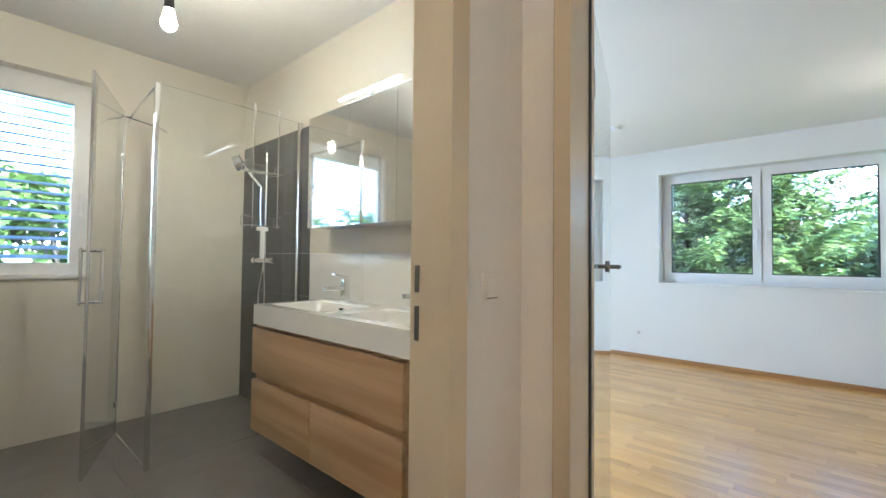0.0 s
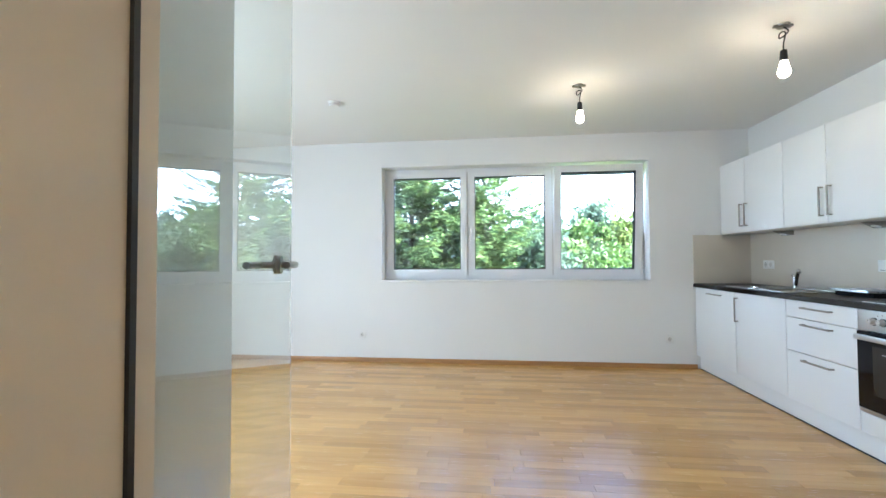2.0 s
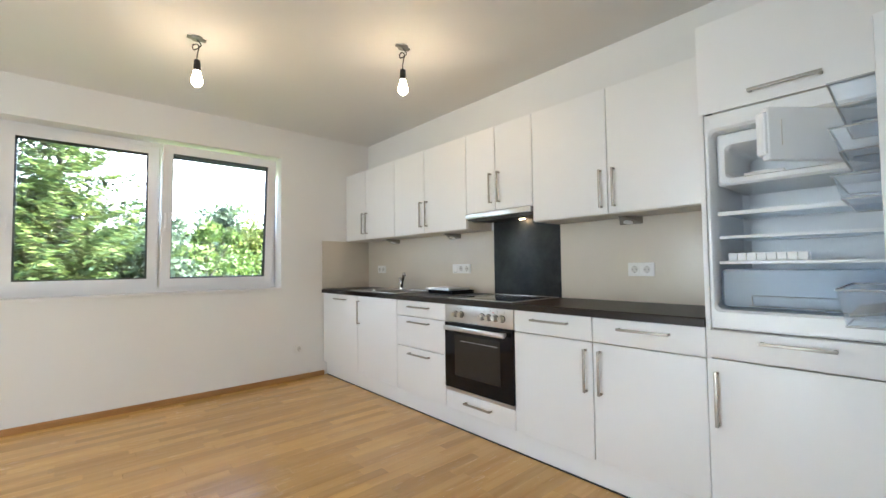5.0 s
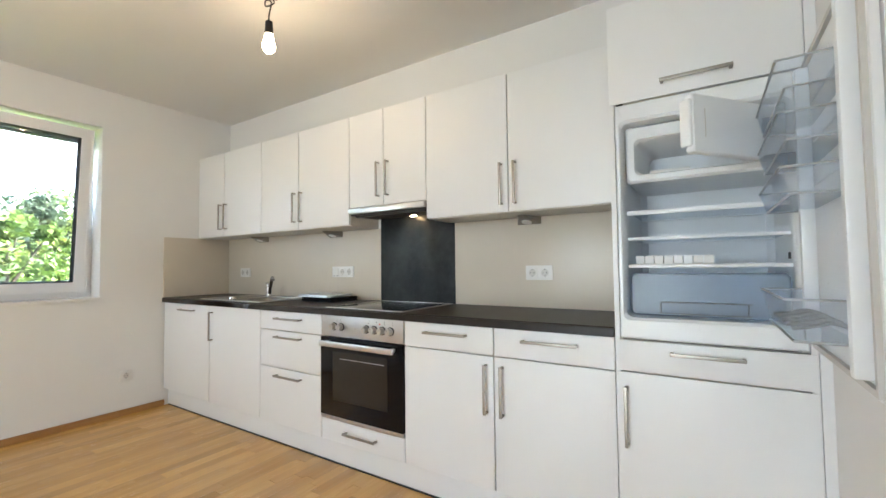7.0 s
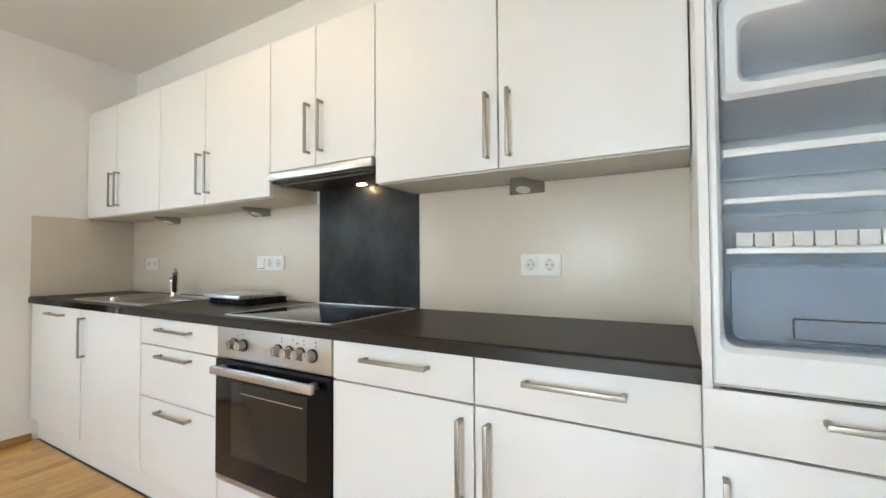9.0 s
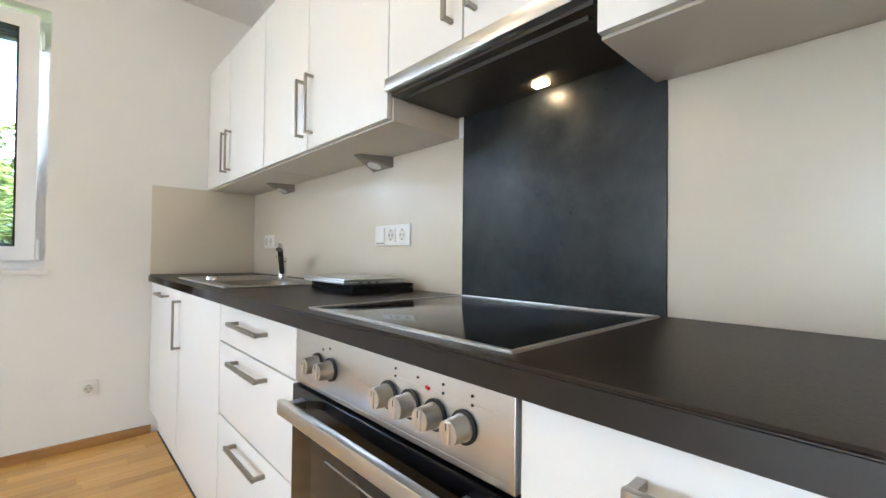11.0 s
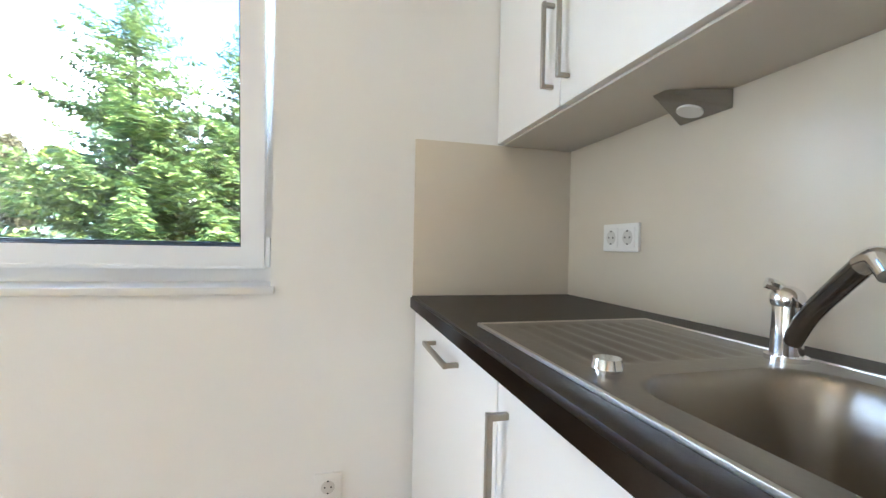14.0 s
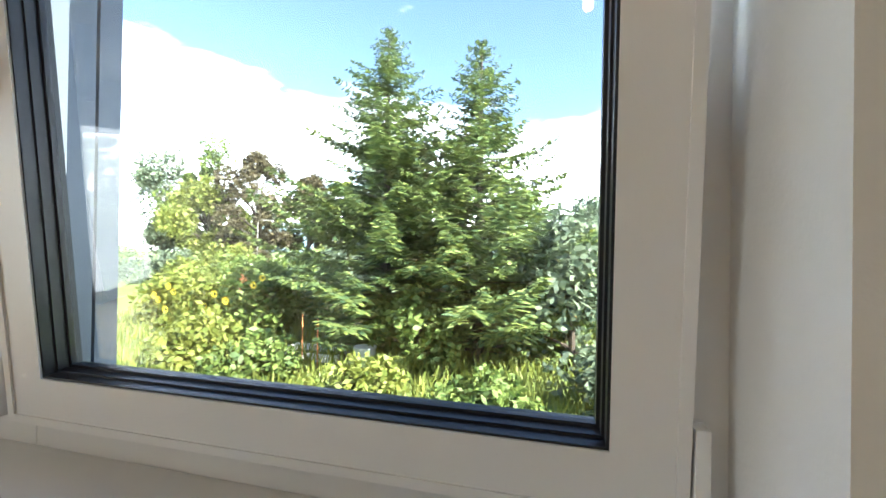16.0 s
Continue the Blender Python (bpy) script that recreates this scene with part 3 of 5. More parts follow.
def bar_handle(parent, x, y, z, length, upright):
    """A flat bow handle on a front that faces -x."""
    h, bm = length / 2, bmesh.new()
    if upright:
        for s in (-1, 1):
            box(bm, x - 0.030, x, y - 0.005, y + 0.005, z + s * h - 0.005, z + s * h + 0.005, bev=0.001)
        box(bm, x - 0.034, x - 0.025, y - 0.006, y + 0.006, z - h - 0.006, z + h + 0.006, bev=0.002)
    else:
        for s in (-1, 1):
            box(bm, x - 0.030, x, y + s * h - 0.005, y + s * h + 0.005, z - 0.005, z + 0.005, bev=0.001)
        box(bm, x - 0.034, x - 0.025, y - h - 0.006, y + h + 0.006, z - 0.006, z + 0.006, bev=0.002)
    part("handle", bm, HANDLE, parent, "satin nickel bow handle")


def front(parent, name, x, y0, y1, z0, z1):
    g = 0.0028
    return part(name, box(bmesh.new(), x, x + 0.019, y0 + g, y1 - g, z0 + g, z1 - g, bev=0.0012), FRONT, parent)


def base_unit(label, y0, y1):
    u = thing("base_cabinet", label, "cabinet", ((FX + XK) / 2, (y0 + y1) / 2, 0), "kitchen base cabinets")
    t = 0.016
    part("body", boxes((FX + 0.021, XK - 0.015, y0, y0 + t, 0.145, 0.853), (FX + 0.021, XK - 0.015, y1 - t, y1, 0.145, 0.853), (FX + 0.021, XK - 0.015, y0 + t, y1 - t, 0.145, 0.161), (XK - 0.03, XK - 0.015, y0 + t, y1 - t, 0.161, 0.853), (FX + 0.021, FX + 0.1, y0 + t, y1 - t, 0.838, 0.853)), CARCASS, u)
    return u


YU = [5.655, 4.953, 4.327, 3.732, 3.122, 2.624, 2.118, 1.541]
u = base_unit("white dishwasher-width base cabinet with one tall front", YU[1], YU[0])
d = front(u, "door", FX, YU[1], YU[0], 0.143, 0.855)
bar_handle(d, FX, 5.27, 0.808, 0.20, False)
u = base_unit("white sink base cabinet with one door", YU[2], YU[1])
d = front(u, "door", FX, YU[2], YU[1], 0.143, 0.855)
bar_handle(d, FX, 4.912, 0.706, 0.20, True)
u = base_unit("white drawer cabinet with three drawers", YU[3], YU[2])
for z0, z1, zh in ((0.731, 0.855, 0.809), (0.494, 0.731, 0.693), (0.143, 0.494, 0.449)):
    d = front(u, "drawer_front", FX, YU[3], YU[2], z0, z1)
    bar_handle(d, FX, 4.028, zh, 0.23, False)
u = base_unit("white oven housing with a drawer below", YU[4], YU[3])
d = front(u, "drawer_front", FX, YU[4], YU[3], 0.143, 0.266)
bar_handle(d, FX, 3.42, 0.212, 0.22, False)
for y0, y1, hy in ((YU[5], YU[4], YU[5] + 0.036), (YU[6], YU[5], YU[5] - 0.042)):
    u = base_unit("white base cabinet with a drawer over one door", y0, y1)
    d = front(u, "drawer_front", FX, y0, y1, 0.728, 0.855)
    bar_handle(d, FX, (y0 + y1) / 2, 0.808, 0.22, False)
    d = front(u, "door", FX, y0, y1, 0.143, 0.728)
    bar_handle(d, FX, hy, 0.583, 0.205, True)
solid("plinth", boxes((FX + 0.045, FX + 0.061, YU[7], YN - 0.002, 0.004, 0.143)), FRONT, "white plinth board under the base cabinets", "plinth", "")
solid("plinth_seal", boxes((FX + 0.040, FX + 0.046, YU[7], YN - 0.016, 0.0, 0.008)), BLACK, "black sealing strip along the plinth", "seal strip", "")

# worktop, cut out for the sink bowl
BX0, BX1, BYA, BYB = 2.575, 2.865, 4.44, 4.78
bm = boxes((CF, XK - 0.002, YU[6] + 0.001, BYA, 0.855, CT), (CF, XK - 0.002, BYB, YN - 0.002, 0.855, CT), (CF, BX0, BYA, BYB, 0.855, CT), (BX1, XK - 0.002, BYA, BYB, 0.855, CT))
bmesh.ops.remove_doubles(bm, verts=bm.verts, dist=0.0001)
fe = [e for e in bm.edges if all(abs(v.co.x - CF) < 1e-4 and abs(v.co.z - CT) < 1e-4 for v in e.verts)]
bmesh.ops.bevel(bm, geom=fe, offset=0.006, segments=3, affect="EDGES")
solid("worktop", bm, WORKTOP, "dark brown-black laminate worktop along the kitchen", "worktop", "")

# splashbacks
for name, row in (("splashback", (XK - 0.012, XK - 0.001, YU[6], 3.146, CT, 1.3985)), ("splashback", (XK - 0.012, XK - 0.001, 3.752, YN - 0.013, CT, 1.3985)), ("splashback", (CF + 0.006, XK - 0.001, YN - 0.012, YN - 0.001, CT, 1.3985))):
    solid(name, box(bmesh.new(), *row, bev=0.001), GREIGE, "greige laminate splashback panel above the worktop", "splashback", "")
solid("hob_splashback", box(bmesh.new(), XK - 0.016, XK - 0.001, 3.1465, 3.7515, CT, 1.62, bev=0.001), SLATE, "dark slate-look splashback panel behind the hob", "splashback", "")

# hob
hob = thing("ceramic_hob", "black ceramic hob with a steel rim set in the worktop", "hob", (2.75, 3.43, CT))
HX0, HX1, HY0, HY1 = 2.510, 3.010, 3.150, 3.725
part("glass_plate", box(bmesh.new(), HX0 + 0.0075, HX1 - 0.0075, HY0 + 0.0075, HY1 - 0.0075, CT, CT + 0.0038, bev=0.0008), BLACKGLASS, hob)
part("rim", boxes((HX0, HX0 + 0.0075, HY0, HY1, CT, CT + 0.0042), (HX1 - 0.0075, HX1, HY0, HY1, CT, CT + 0.0042), (HX0 + 0.0075, HX1 - 0.0075, HY0, HY0 + 0.0075, CT, CT + 0.0042), (HX0 + 0.0075, HX1 - 0.0075, HY1 - 0.0075, HY1, CT, CT + 0.0042)), RIMSTEEL, hob, "brushed steel rim")

# oven
oven = thing("built_in_oven", "steel and black glass built-in oven with six knobs", "oven", (2.6, 3.43, 0.27))
O0, O1 = YU[4] + 0.003, YU[3] - 0.003
part("body", boxes((FX + 0.03, 2.98, O0 + 0.02, O1 - 0.02, 0.275, 0.845)), BLACK, oven)
panel = part("control_panel", box(bmesh.new(), FX - 0.004, FX + 0.03, O0, O1, 0.735, 0.853, bev=0.002), STEEL, oven, "brushed steel control panel")
for ky in (3.620, 3.565, 3.374, 3.318, 3.262, 3.206):
    bm = cyl(bmesh.new(), (FX - 0.009, ky, 0.793), (FX - 0.012, ky, 0.793), 0.0180, n=28)
    cyl(bm, (FX - 0.012, ky, 0.793), (FX - 0.036, ky, 0.793), 0.0172, 0.0160, n=28)
    box(bm, FX - 0.039, FX - 0.036, ky - 0.0045, ky + 0.0045, 0.779, 0.807, bev=0.001)
    part("knob_collar", cyl(bmesh.new(), (FX - 0.0045, ky, 0.793), (FX - 0.009, ky, 0.793), 0.0225, n=28), BLACK, panel, "black knob collar")
    k = part("knob", bm, RIMSTEEL, panel, "steel rotary knob with dark collar")
    part("pointer", boxes((FX - 0.0395, FX - 0.0388, ky - 0.0008, ky + 0.0008, 0.797, 0.806)), BLACK, k, "dark pointer line")
for ky, rz in ((3.60, 0.826), (3.572, 0.832), (3.358, 0.826), (3.358, 0.838), (3.303, 0.836), (3.248, 0.826), (3.248, 0.838), (3.193, 0.824), (3.193, 0.836)):
    part("marking", cyl(bmesh.new(), (FX - 0.0055, ky, rz), (FX - 0.004, ky, rz), 0.0022, n=8), BLACK, panel, "small printed mark")
part("indicator", cyl(bmesh.new(), (FX - 0.0065, 3.276, 0.826), (FX - 0.004, 3.284, 0.826), 0.0028, n=10), mat("red_indicator", (0.6, 0.03, 0.03), 0.3), panel, "red indicator light")
for ya, yb, zz in ((3.15, 3.29, 0.8245), (3.30, 3.40, 0.8245), (3.53, 3.68, 0.8245), (3.14, 3.70, 0.7445)):
    part("printed_line", boxes((FX - 0.0046, FX - 0.0040, ya, yb, zz, zz + 0.0008)), SHADEPL, panel, "thin printed line")
od = part("oven_door", box(bmesh.new(), FX - 0.010, FX + 0.028, O0, O1, 0.290, 0.730, bev=0.002), OVENBLACK, oven, "black glass door")
part("door_window", box(bmesh.new(), FX - 0.0125, FX - 0.009, O0 + 0.10, O1 - 0.10, 0.38, 0.655, bev=0.001), OVENGLASS, od, "dark see-through window")
part("rack_line", boxes((FX - 0.0135, FX - 0.0122, O0 + 0.12, O1 - 0.16, 0.615, 0.618)), STEEL, od, "oven rack seen through the glass")
bm = box(bmesh.new(), FX - 0.062, FX - 0.044, O0 + 0.030, O1 - 0.040, 0.686, 0.716, bev=0.005)
for yy in (O0 + 0.06, O1 - 0.06):
    box(bm, FX - 0.046, FX - 0.010, yy - 0.012, yy + 0.012, 0.692, 0.710)
part("handle", bm, STEEL, od, "flat steel bar handle")
part("bottom_trim", box(bmesh.new(), FX - 0.008, FX + 0.02, O0, O1, 0.268, 0.288, bev=0.002), STEEL, oven, "steel trim strip")

# upper cabinets
UT = 2.118


def upper_unit(label, y0, y1, zb, split, hz):
    u = thing("wall_cabinet", label, "cabinet", (2.9, (y0 + y1) / 2, zb), "kitchen wall cabinets")
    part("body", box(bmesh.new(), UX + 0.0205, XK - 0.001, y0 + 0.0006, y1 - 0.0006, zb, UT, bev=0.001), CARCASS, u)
    for a, b, hy in ((y0, split, split - 0.040), (split, y1, split + 0.036)):
        d = front(u, "door", UX, a, b, zb + 0.002, UT)
        bar_handle(d, UX, hy, hz, 0.205, True)
    return u


upper_unit("white double-door wall cabinet in the corner", 4.742, 5.668, 1.399, 5.262, 1.565)
upper_unit("white double-door wall cabinet over the worktop", 3.785, 4.742, 1.399, 4.296, 1.562)
upper_unit("shorter white wall cabinet above the extractor hood", 3.170, 3.785, 1.508, 3.492, 1.672)
upper_unit("wide white double-door wall cabinet", 2.120, 3.170, 1.399, 2.660, 1.545)

# hood
hood = thing("extractor_hood", "slim steel pull-out extractor hood with lit lamp", "extractor hood", (2.9, 3.48, 1.45))
part("front_strip", box(bmesh.new(), UX - 0.018, UX + 0.006, 3.175, 3.778, 1.470, 1.505, bev=0.003), STEEL, hood, "brushed steel front strip")
part("housing", boxes((UX + 0.006, XK - 0.018, 3.178, 3.776, 1.462, 1.507)), DARKFILTER, hood, "dark metal filter underside")
part("filter_lip", boxes((UX + 0.03, UX + 0.045, 3.20, 3.755, 1.452, 1.462), (UX + 0.045, UX + 0.18, 3.20, 3.755, 1.457, 1.462)), DARKFILTER, hood)
part("lamp", box(bmesh.new(), UX + 0.218, UX + 0.240, 3.415, 3.453, 1.457, 1.4615, bev=0.002), HOODLED, hood, "glowing hood lamp")


# wedge lamps under the wall cabinets
def wedge_lamp(y):
    w = thing("under_cabinet_lamp", "triangular grey under-cabinet lamp, switched off", "lamp", (3.0, y, 1.33), "under-cabinet lamps")
    bm = bmesh.new()
    x0, x1, zt, zb, s = XK - 0.140, XK - 0.014, 1.398, 1.356, 0.070
    pts = [(x1, y - s, zt), (x1, y + s, zt), (x0, y + 0.02, zt), (x0, y - 0.02, zt), (x1, y - s, zb), (x1, y + s, zb), (x0 + 0.02, y + 0.02, zt - 0.010), (x0 + 0.02, y - 0.02, zt - 0.010)]
    v = [bm.verts.new(p) for p in pts]
    for f in ((0, 1, 2, 3), (4, 7, 6, 5), (0, 4, 5, 1), (1, 5, 6, 2), (2, 6, 7, 3), (3, 7, 4, 0)):
        bm.faces.new([v[i] for i in f])
    bmesh.ops.bevel(bm, geom=list(bm.edges), offset=0.002, segments=2, affect="EDGES")
    part("housing", bm, TAUPE, w)
    n = Vector((-(zt - 0.010 - zb), 0, -(x1 - x0 - 0.02))).normalized()
    c = Vector(((x1 + x0 + 0.02) / 2 + 0.012, y, (zb + zt - 0.010) / 2 - 0.004))
    part("lens", cyl(bmesh.new(), c - n * 0.004, c + n * 0.004, 0.027, n=28), WHITEPL, w, "round frosted lens")


for y in (5.105, 4.200, 2.655):
    wedge_lamp(y)


# sockets and switches; face: which way the plate looks
def plate_row(name, label, cat, at, kinds, face, wide=0.0805):
    """A row of square inserts in one frame. kinds: 's' socket, 'k' rocker, 'd' antenna or data insert."""
    base = thing(name, label, cat, at)
    n = len(kinds)
    turn = {"-x": 90, "-y": 180, "+x": -90}[face]
    m = Matrix.Translation(at) @ Euler((0, 0, radians(turn))).to_matrix().to_4x4()

    def put(nm, bm, mt, lab="", par=base):
        bmesh.ops.transform(bm, matrix=m, verts=bm.verts)
        return part(nm, bm, mt, par, lab)

    w = wide * (0.885 * n + 0.115) / 1.0
    put("frame", box(bmesh.new(), -w / 2, w / 2, 0.0, 0.009, -wide / 2, wide / 2, bev=0.003), WHITEPL)
    for i, k in enumerate(kinds):
        c = (i - (n - 1) / 2) * wide * 0.885
        if k == "k":
            bm = box(bmesh.new(), c - 0.0285, c + 0.0285, 0.006, 0.0135, -0.0285, 0.0285, bev=0.002)
            put("rocker", bm, WHITEPL)
            # Shade below the rocker is a thin black box.
            put("rocker_shade", boxes((c - 0.0285, c + 0.0285, 0.006, 0.0098, -0.0315, -0.0290)), BLACK, "black strip painted as the shade under the rocker")
        else:
            bm = box(bmesh.new(), c - 0.028, c + 0.028, 0.006, 0.0115, -0.028, 0.028, bev=0.002)
            ins = put("insert", bm, WHITEPL)
            if k == "s":
                # No hollow: the recess shade is a greyer disc, the holes black studs.
                bm = bmesh.new()
                cyl(bm, (c, 0.0112, 0), (c, 0.0122, 0), 0.0205, n=28)
                put("painted_recess", bm, SHADEPL, "", ins)
                bm = bmesh.new()
                for s in (-1, 1):
                    cyl(bm, (c + s * 0.0095, 0.0118, 0), (c + s * 0.0095, 0.0127, 0), 0.0028, n=10)
                    box(bm, c - 0.003, c + 0.003, 0.0118, 0.0127, s * 0.0185 - 0.002, s * 0.0185 + 0.002)
                put("contacts", bm, BLACK, "black studs painted as shaded pin holes", ins)
            else:
                bm = bmesh.new()
                box(bm, c - 0.008, c + 0.008, 0.0112, 0.0122, -0.012, 0.012)
                put("painted_recess", bm, SHADEPL, "", ins)
    return base


plate_row("double_socket", "small white double socket near the corner", "socket", (XK - 0.0122, 5.375, 1.090), "ss", "-x")
plate_row("socket_strip", "white frame with a switch and two sockets", "socket", (XK - 0.0122, 4.127, 1.094), "ssk", "-x")
plate_row("double_socket", "white double socket on the splashback", "socket", (XK - 0.0122, 2.604, 1.086), "ss", "-x")
plate_row("wall_socket", "white single socket low on the wall", "socket", (2.227, YN - 0.0002, 0.305), "s", "-y")
plate_row("wall_socket", "white single socket low on the wall", "socket", (-1.10, YN - 0.0002, 0.305), "s", "-y")
plate_row("light_switch", "white rocker light switch on the hallway wall", "switch", (-0.2398, 1.187, 1.086), "k", "+x")

# sink
SX0, SX1, SY0, SY1 = 2.522, 2.928, 4.408, 5.150
sink = thing("kitchen_sink", "stainless steel sink with ribbed drainer", "sink", (2.72, 4.77, CT))
bm = bmesh.new()
NXS, NYS = 84, 168


def sink_z(x, y):
    e = min(x - SX0, SX1 - x, y - SY0, SY1 - y)
    z = CT + 0.0005 + 0.0045 * min(1, e / 0.006)
    # bowl with rounded corners
    hx, hy, r = 0.138, 0.162, 0.07
    dx, dy = abs(x - 2.72) - (hx - r), abs(y - 4.610) - (hy - r)
    out = math.hypot(max(dx, 0), max(dy, 0)) + min(max(dx, dy), 0) - r
    if out < 0.012:
        s = min(1, max(0, (0.012 - out) / 0.055))
        s = s * s * (3 - 2 * s)
        z -= 0.004 * min(1, (0.012 - out) / 0.012) + 0.145 * s
    # drainer
    if 4.83 < y < 5.12 and 2.56 < x < 2.88:
        k = min(1, (y - 4.83) / 0.02, (5.12 - y) / 0.02, (x - 2.56) / 0.02, (2.88 - x) / 0.02)
        z -= k * (0.0022 + 0.0020 * math.cos((x - 2.56) * 2 * math.pi / 0.04))
    return z


gv = [[bm.verts.new((SX0 + (SX1 - SX0) * i / NXS, SY0 + (SY1 - SY0) * j / NYS, sink_z(SX0 + (SX1 - SX0) * i / NXS, SY0 + (SY1 - SY0) * j / NYS))) for j in range(NYS + 1)] for i in range(NXS + 1)]
for i in range(NXS):
    for j in range(NYS):
        bm.faces.new((gv[i][j], gv[i + 1][j], gv[i + 1][j + 1], gv[i][j + 1]))
part("basin", bm, SINK, sink)
# Lighter steel paints the highlight along the sink's edge.
part("rim", boxes((SX0 - 0.001, SX0 + 0.006, SY0 - 0.001, SY1 + 0.001, CT, CT + 0.0065), (SX1 - 0.006, SX1 + 0.001, SY0 - 0.001, SY1 + 0.001, CT, CT + 0.0065), (SX0 + 0.006, SX1 - 0.006, SY0 - 0.001, SY0 + 0.006, CT, CT + 0.0065), (SX0 + 0.006, SX1 - 0.006, SY1 - 0.006, SY1 + 0.001, CT, CT + 0.0065), bev=0.0015), RIMSTEEL, sink, "raised steel edge, painted lighter as a highlight")
part("drain", cyl(bmesh.new(), (2.72, 4.610, CT - 0.146), (2.72, 4.610, CT - 0.139), 0.042, n=28), CHROME, sink, "round chrome drain")
bm = cyl(bmesh.new(), (2.580, 4.810, CT + 0.004), (2.580, 4.810, CT + 0.010), 0.016, n=20)
cyl(bm, (2.580, 4.810, CT + 0.010), (2.580, 4.810, CT + 0.022), 0.021, 0.018, n=20)
part("waste_knob", bm, CHROME, sink, "chrome pop-up waste knob")

# tap
tap = thing("kitchen_tap", "chrome single-lever tap with dark spout at the sink", "tap", (2.885, 4.810, CT + 0.004))
tx, ty = 2.885, 4.810
bm = cyl(bmesh.new(), (tx, ty, CT + 0.004), (tx, ty, CT + 0.012), 0.027, n=24)
cyl(bm, (tx, ty, CT + 0.012), (tx, ty, CT + 0.090), 0.0205, 0.019, n=24)
part("body", bm, CHROME, tap)
bm = tube(bmesh.new(), [(tx - 0.006, ty - 0.012, CT + 0.035), (tx - 0.022, ty - 0.044, CT + 0.078), (tx - 0.044, ty - 0.088, CT + 0.118), (tx - 0.066, ty - 0.132, CT + 0.155)], 0.0125, 14)
# Chrome darkened here to paint the spout's brown reflection.
part("spout", bm, mat("chrome_dark_reflection", (0.22, 0.21, 0.20), 0.2, 1.0), tap, "chrome pull-out spout, dark reflection in its colour")
bm = tube(bmesh.new(), [(tx - 0.064, ty - 0.128, CT + 0.152), (tx - 0.074, ty - 0.148, CT + 0.158), (tx - 0.082, ty - 0.164, CT + 0.142)], 0.0145, 14)
part("spray_head", bm, CHROME, tap, "chrome spray head")
bm = ball(bmesh.new(), (tx, ty, CT + 0.094), 0.0225, 0.9)
tube(bm, [(tx, ty, CT + 0.098), (tx - 0.010, ty + 0.007, CT + 0.112), (tx - 0.022, ty + 0.016, CT + 0.118)], 0.0085, 10)
part("lever", bm, CHROME, tap, "chrome mixer lever")


# laptops on the worktop
def laptop(label, mt, cx, cy, z, w, d_, h, turn, mark):
    lp = thing("laptop", label, "laptop", (cx, cy, z), "stacked laptops")
    m = Matrix.Translation((cx, cy, z)) @ Euler((0, 0, radians(turn))).to_matrix().to_4x4()

    def put(nm, bm, mm, lab="", par=lp):
        bmesh.ops.transform(bm, matrix=m, verts=bm.verts)
        return part(nm, bm, mm, par, lab)

    put("base", box(bmesh.new(), -d_ / 2, d_ / 2, -w / 2, w / 2, 0.0, h * 0.55, bev=0.003), mt)
    lid = put("lid", box(bmesh.new(), -d_ / 2, d_ / 2, -w / 2, w / 2, h * 0.60, h, bev=0.003), mt)
    put("hinge", cyl(bmesh.new(), (d_ / 2 - 0.006, -w / 2 + 0.03, h * 0.57), (d_ / 2 - 0.006, w / 2 - 0.03, h * 0.57), h * 0.2, n=10), BLACK, "dark hinge")
    if mark:
        put("emblem", cyl(bmesh.new(), (0, 0, h - 0.0005), (0, 0, h + 0.0006), 0.018, n=24), WHITEPL, "pale round emblem", lid)
        for k in range(3):
            put("port", boxes((-0.06 + 0.03 * k, -0.048 + 0.03 * k, -w / 2 - 0.0006, -w / 2 + 0.001, h * 0.2, h * 0.42)), BLACK, "dark side port")


laptop("black closed laptop lying on the worktop", FELT, 2.878, 4.100, CT, 0.335, 0.225, 0.030, -5, False)
laptop("silver closed laptop lying on a black one", SILVER, 2.858, 4.122, CT + 0.030, 0.318, 0.225, 0.017, -3, True)

# ---- tall unit with open fridge ----
tall = thing("tall_fridge_cabinet", "white tall cabinet housing a built-in fridge", "cabinet", (2.77, 1.83, 0))
T0, T1 = YU[7], YU[6]
part("side_panel", boxes((FX + 0.001, XK - 0.001, T1 - 0.018, T1 - 0.0005, 0.143, UT)), FRONT, tall)
part("side_panel", boxes((FX + 0.001, XK - 0.001, T0 + 0.0005, T0 + 0.018, 0.143, UT)), FRONT, tall)
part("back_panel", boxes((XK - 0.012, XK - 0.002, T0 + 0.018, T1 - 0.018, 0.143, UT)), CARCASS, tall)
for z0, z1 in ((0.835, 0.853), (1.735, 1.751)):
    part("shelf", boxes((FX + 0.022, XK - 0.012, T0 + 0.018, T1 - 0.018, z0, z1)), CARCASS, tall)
part("top_panel", boxes((FX + 0.022, XK - 0.012, T0 + 0.018, T1 - 0.018, UT - 0.018, UT)), FRONT, tall)
d = front(tall, "upper_door", FX - 0.0015, T0, T1, 1.733, UT)
bar_handle(d, FX, 1.832, 1.783, 0.205, False)
d = front(tall, "drawer_front", FX - 0.0015, T0, T1, 0.732, 0.850)
bar_handle(d, FX, 1.828, 0.812, 0.205, False)
d = front(tall, "lower_door", FX - 0.0015, T0, T1, 0.143, 0.732)
bar_handle(d, FX, 2.083, 0.572, 0.205, True)

part("filler_strip", boxes((FX + 0.001, FX + 0.02, YS + 0.001, T0 - 0.0015, 0.143, UT)), FRONT, tall)
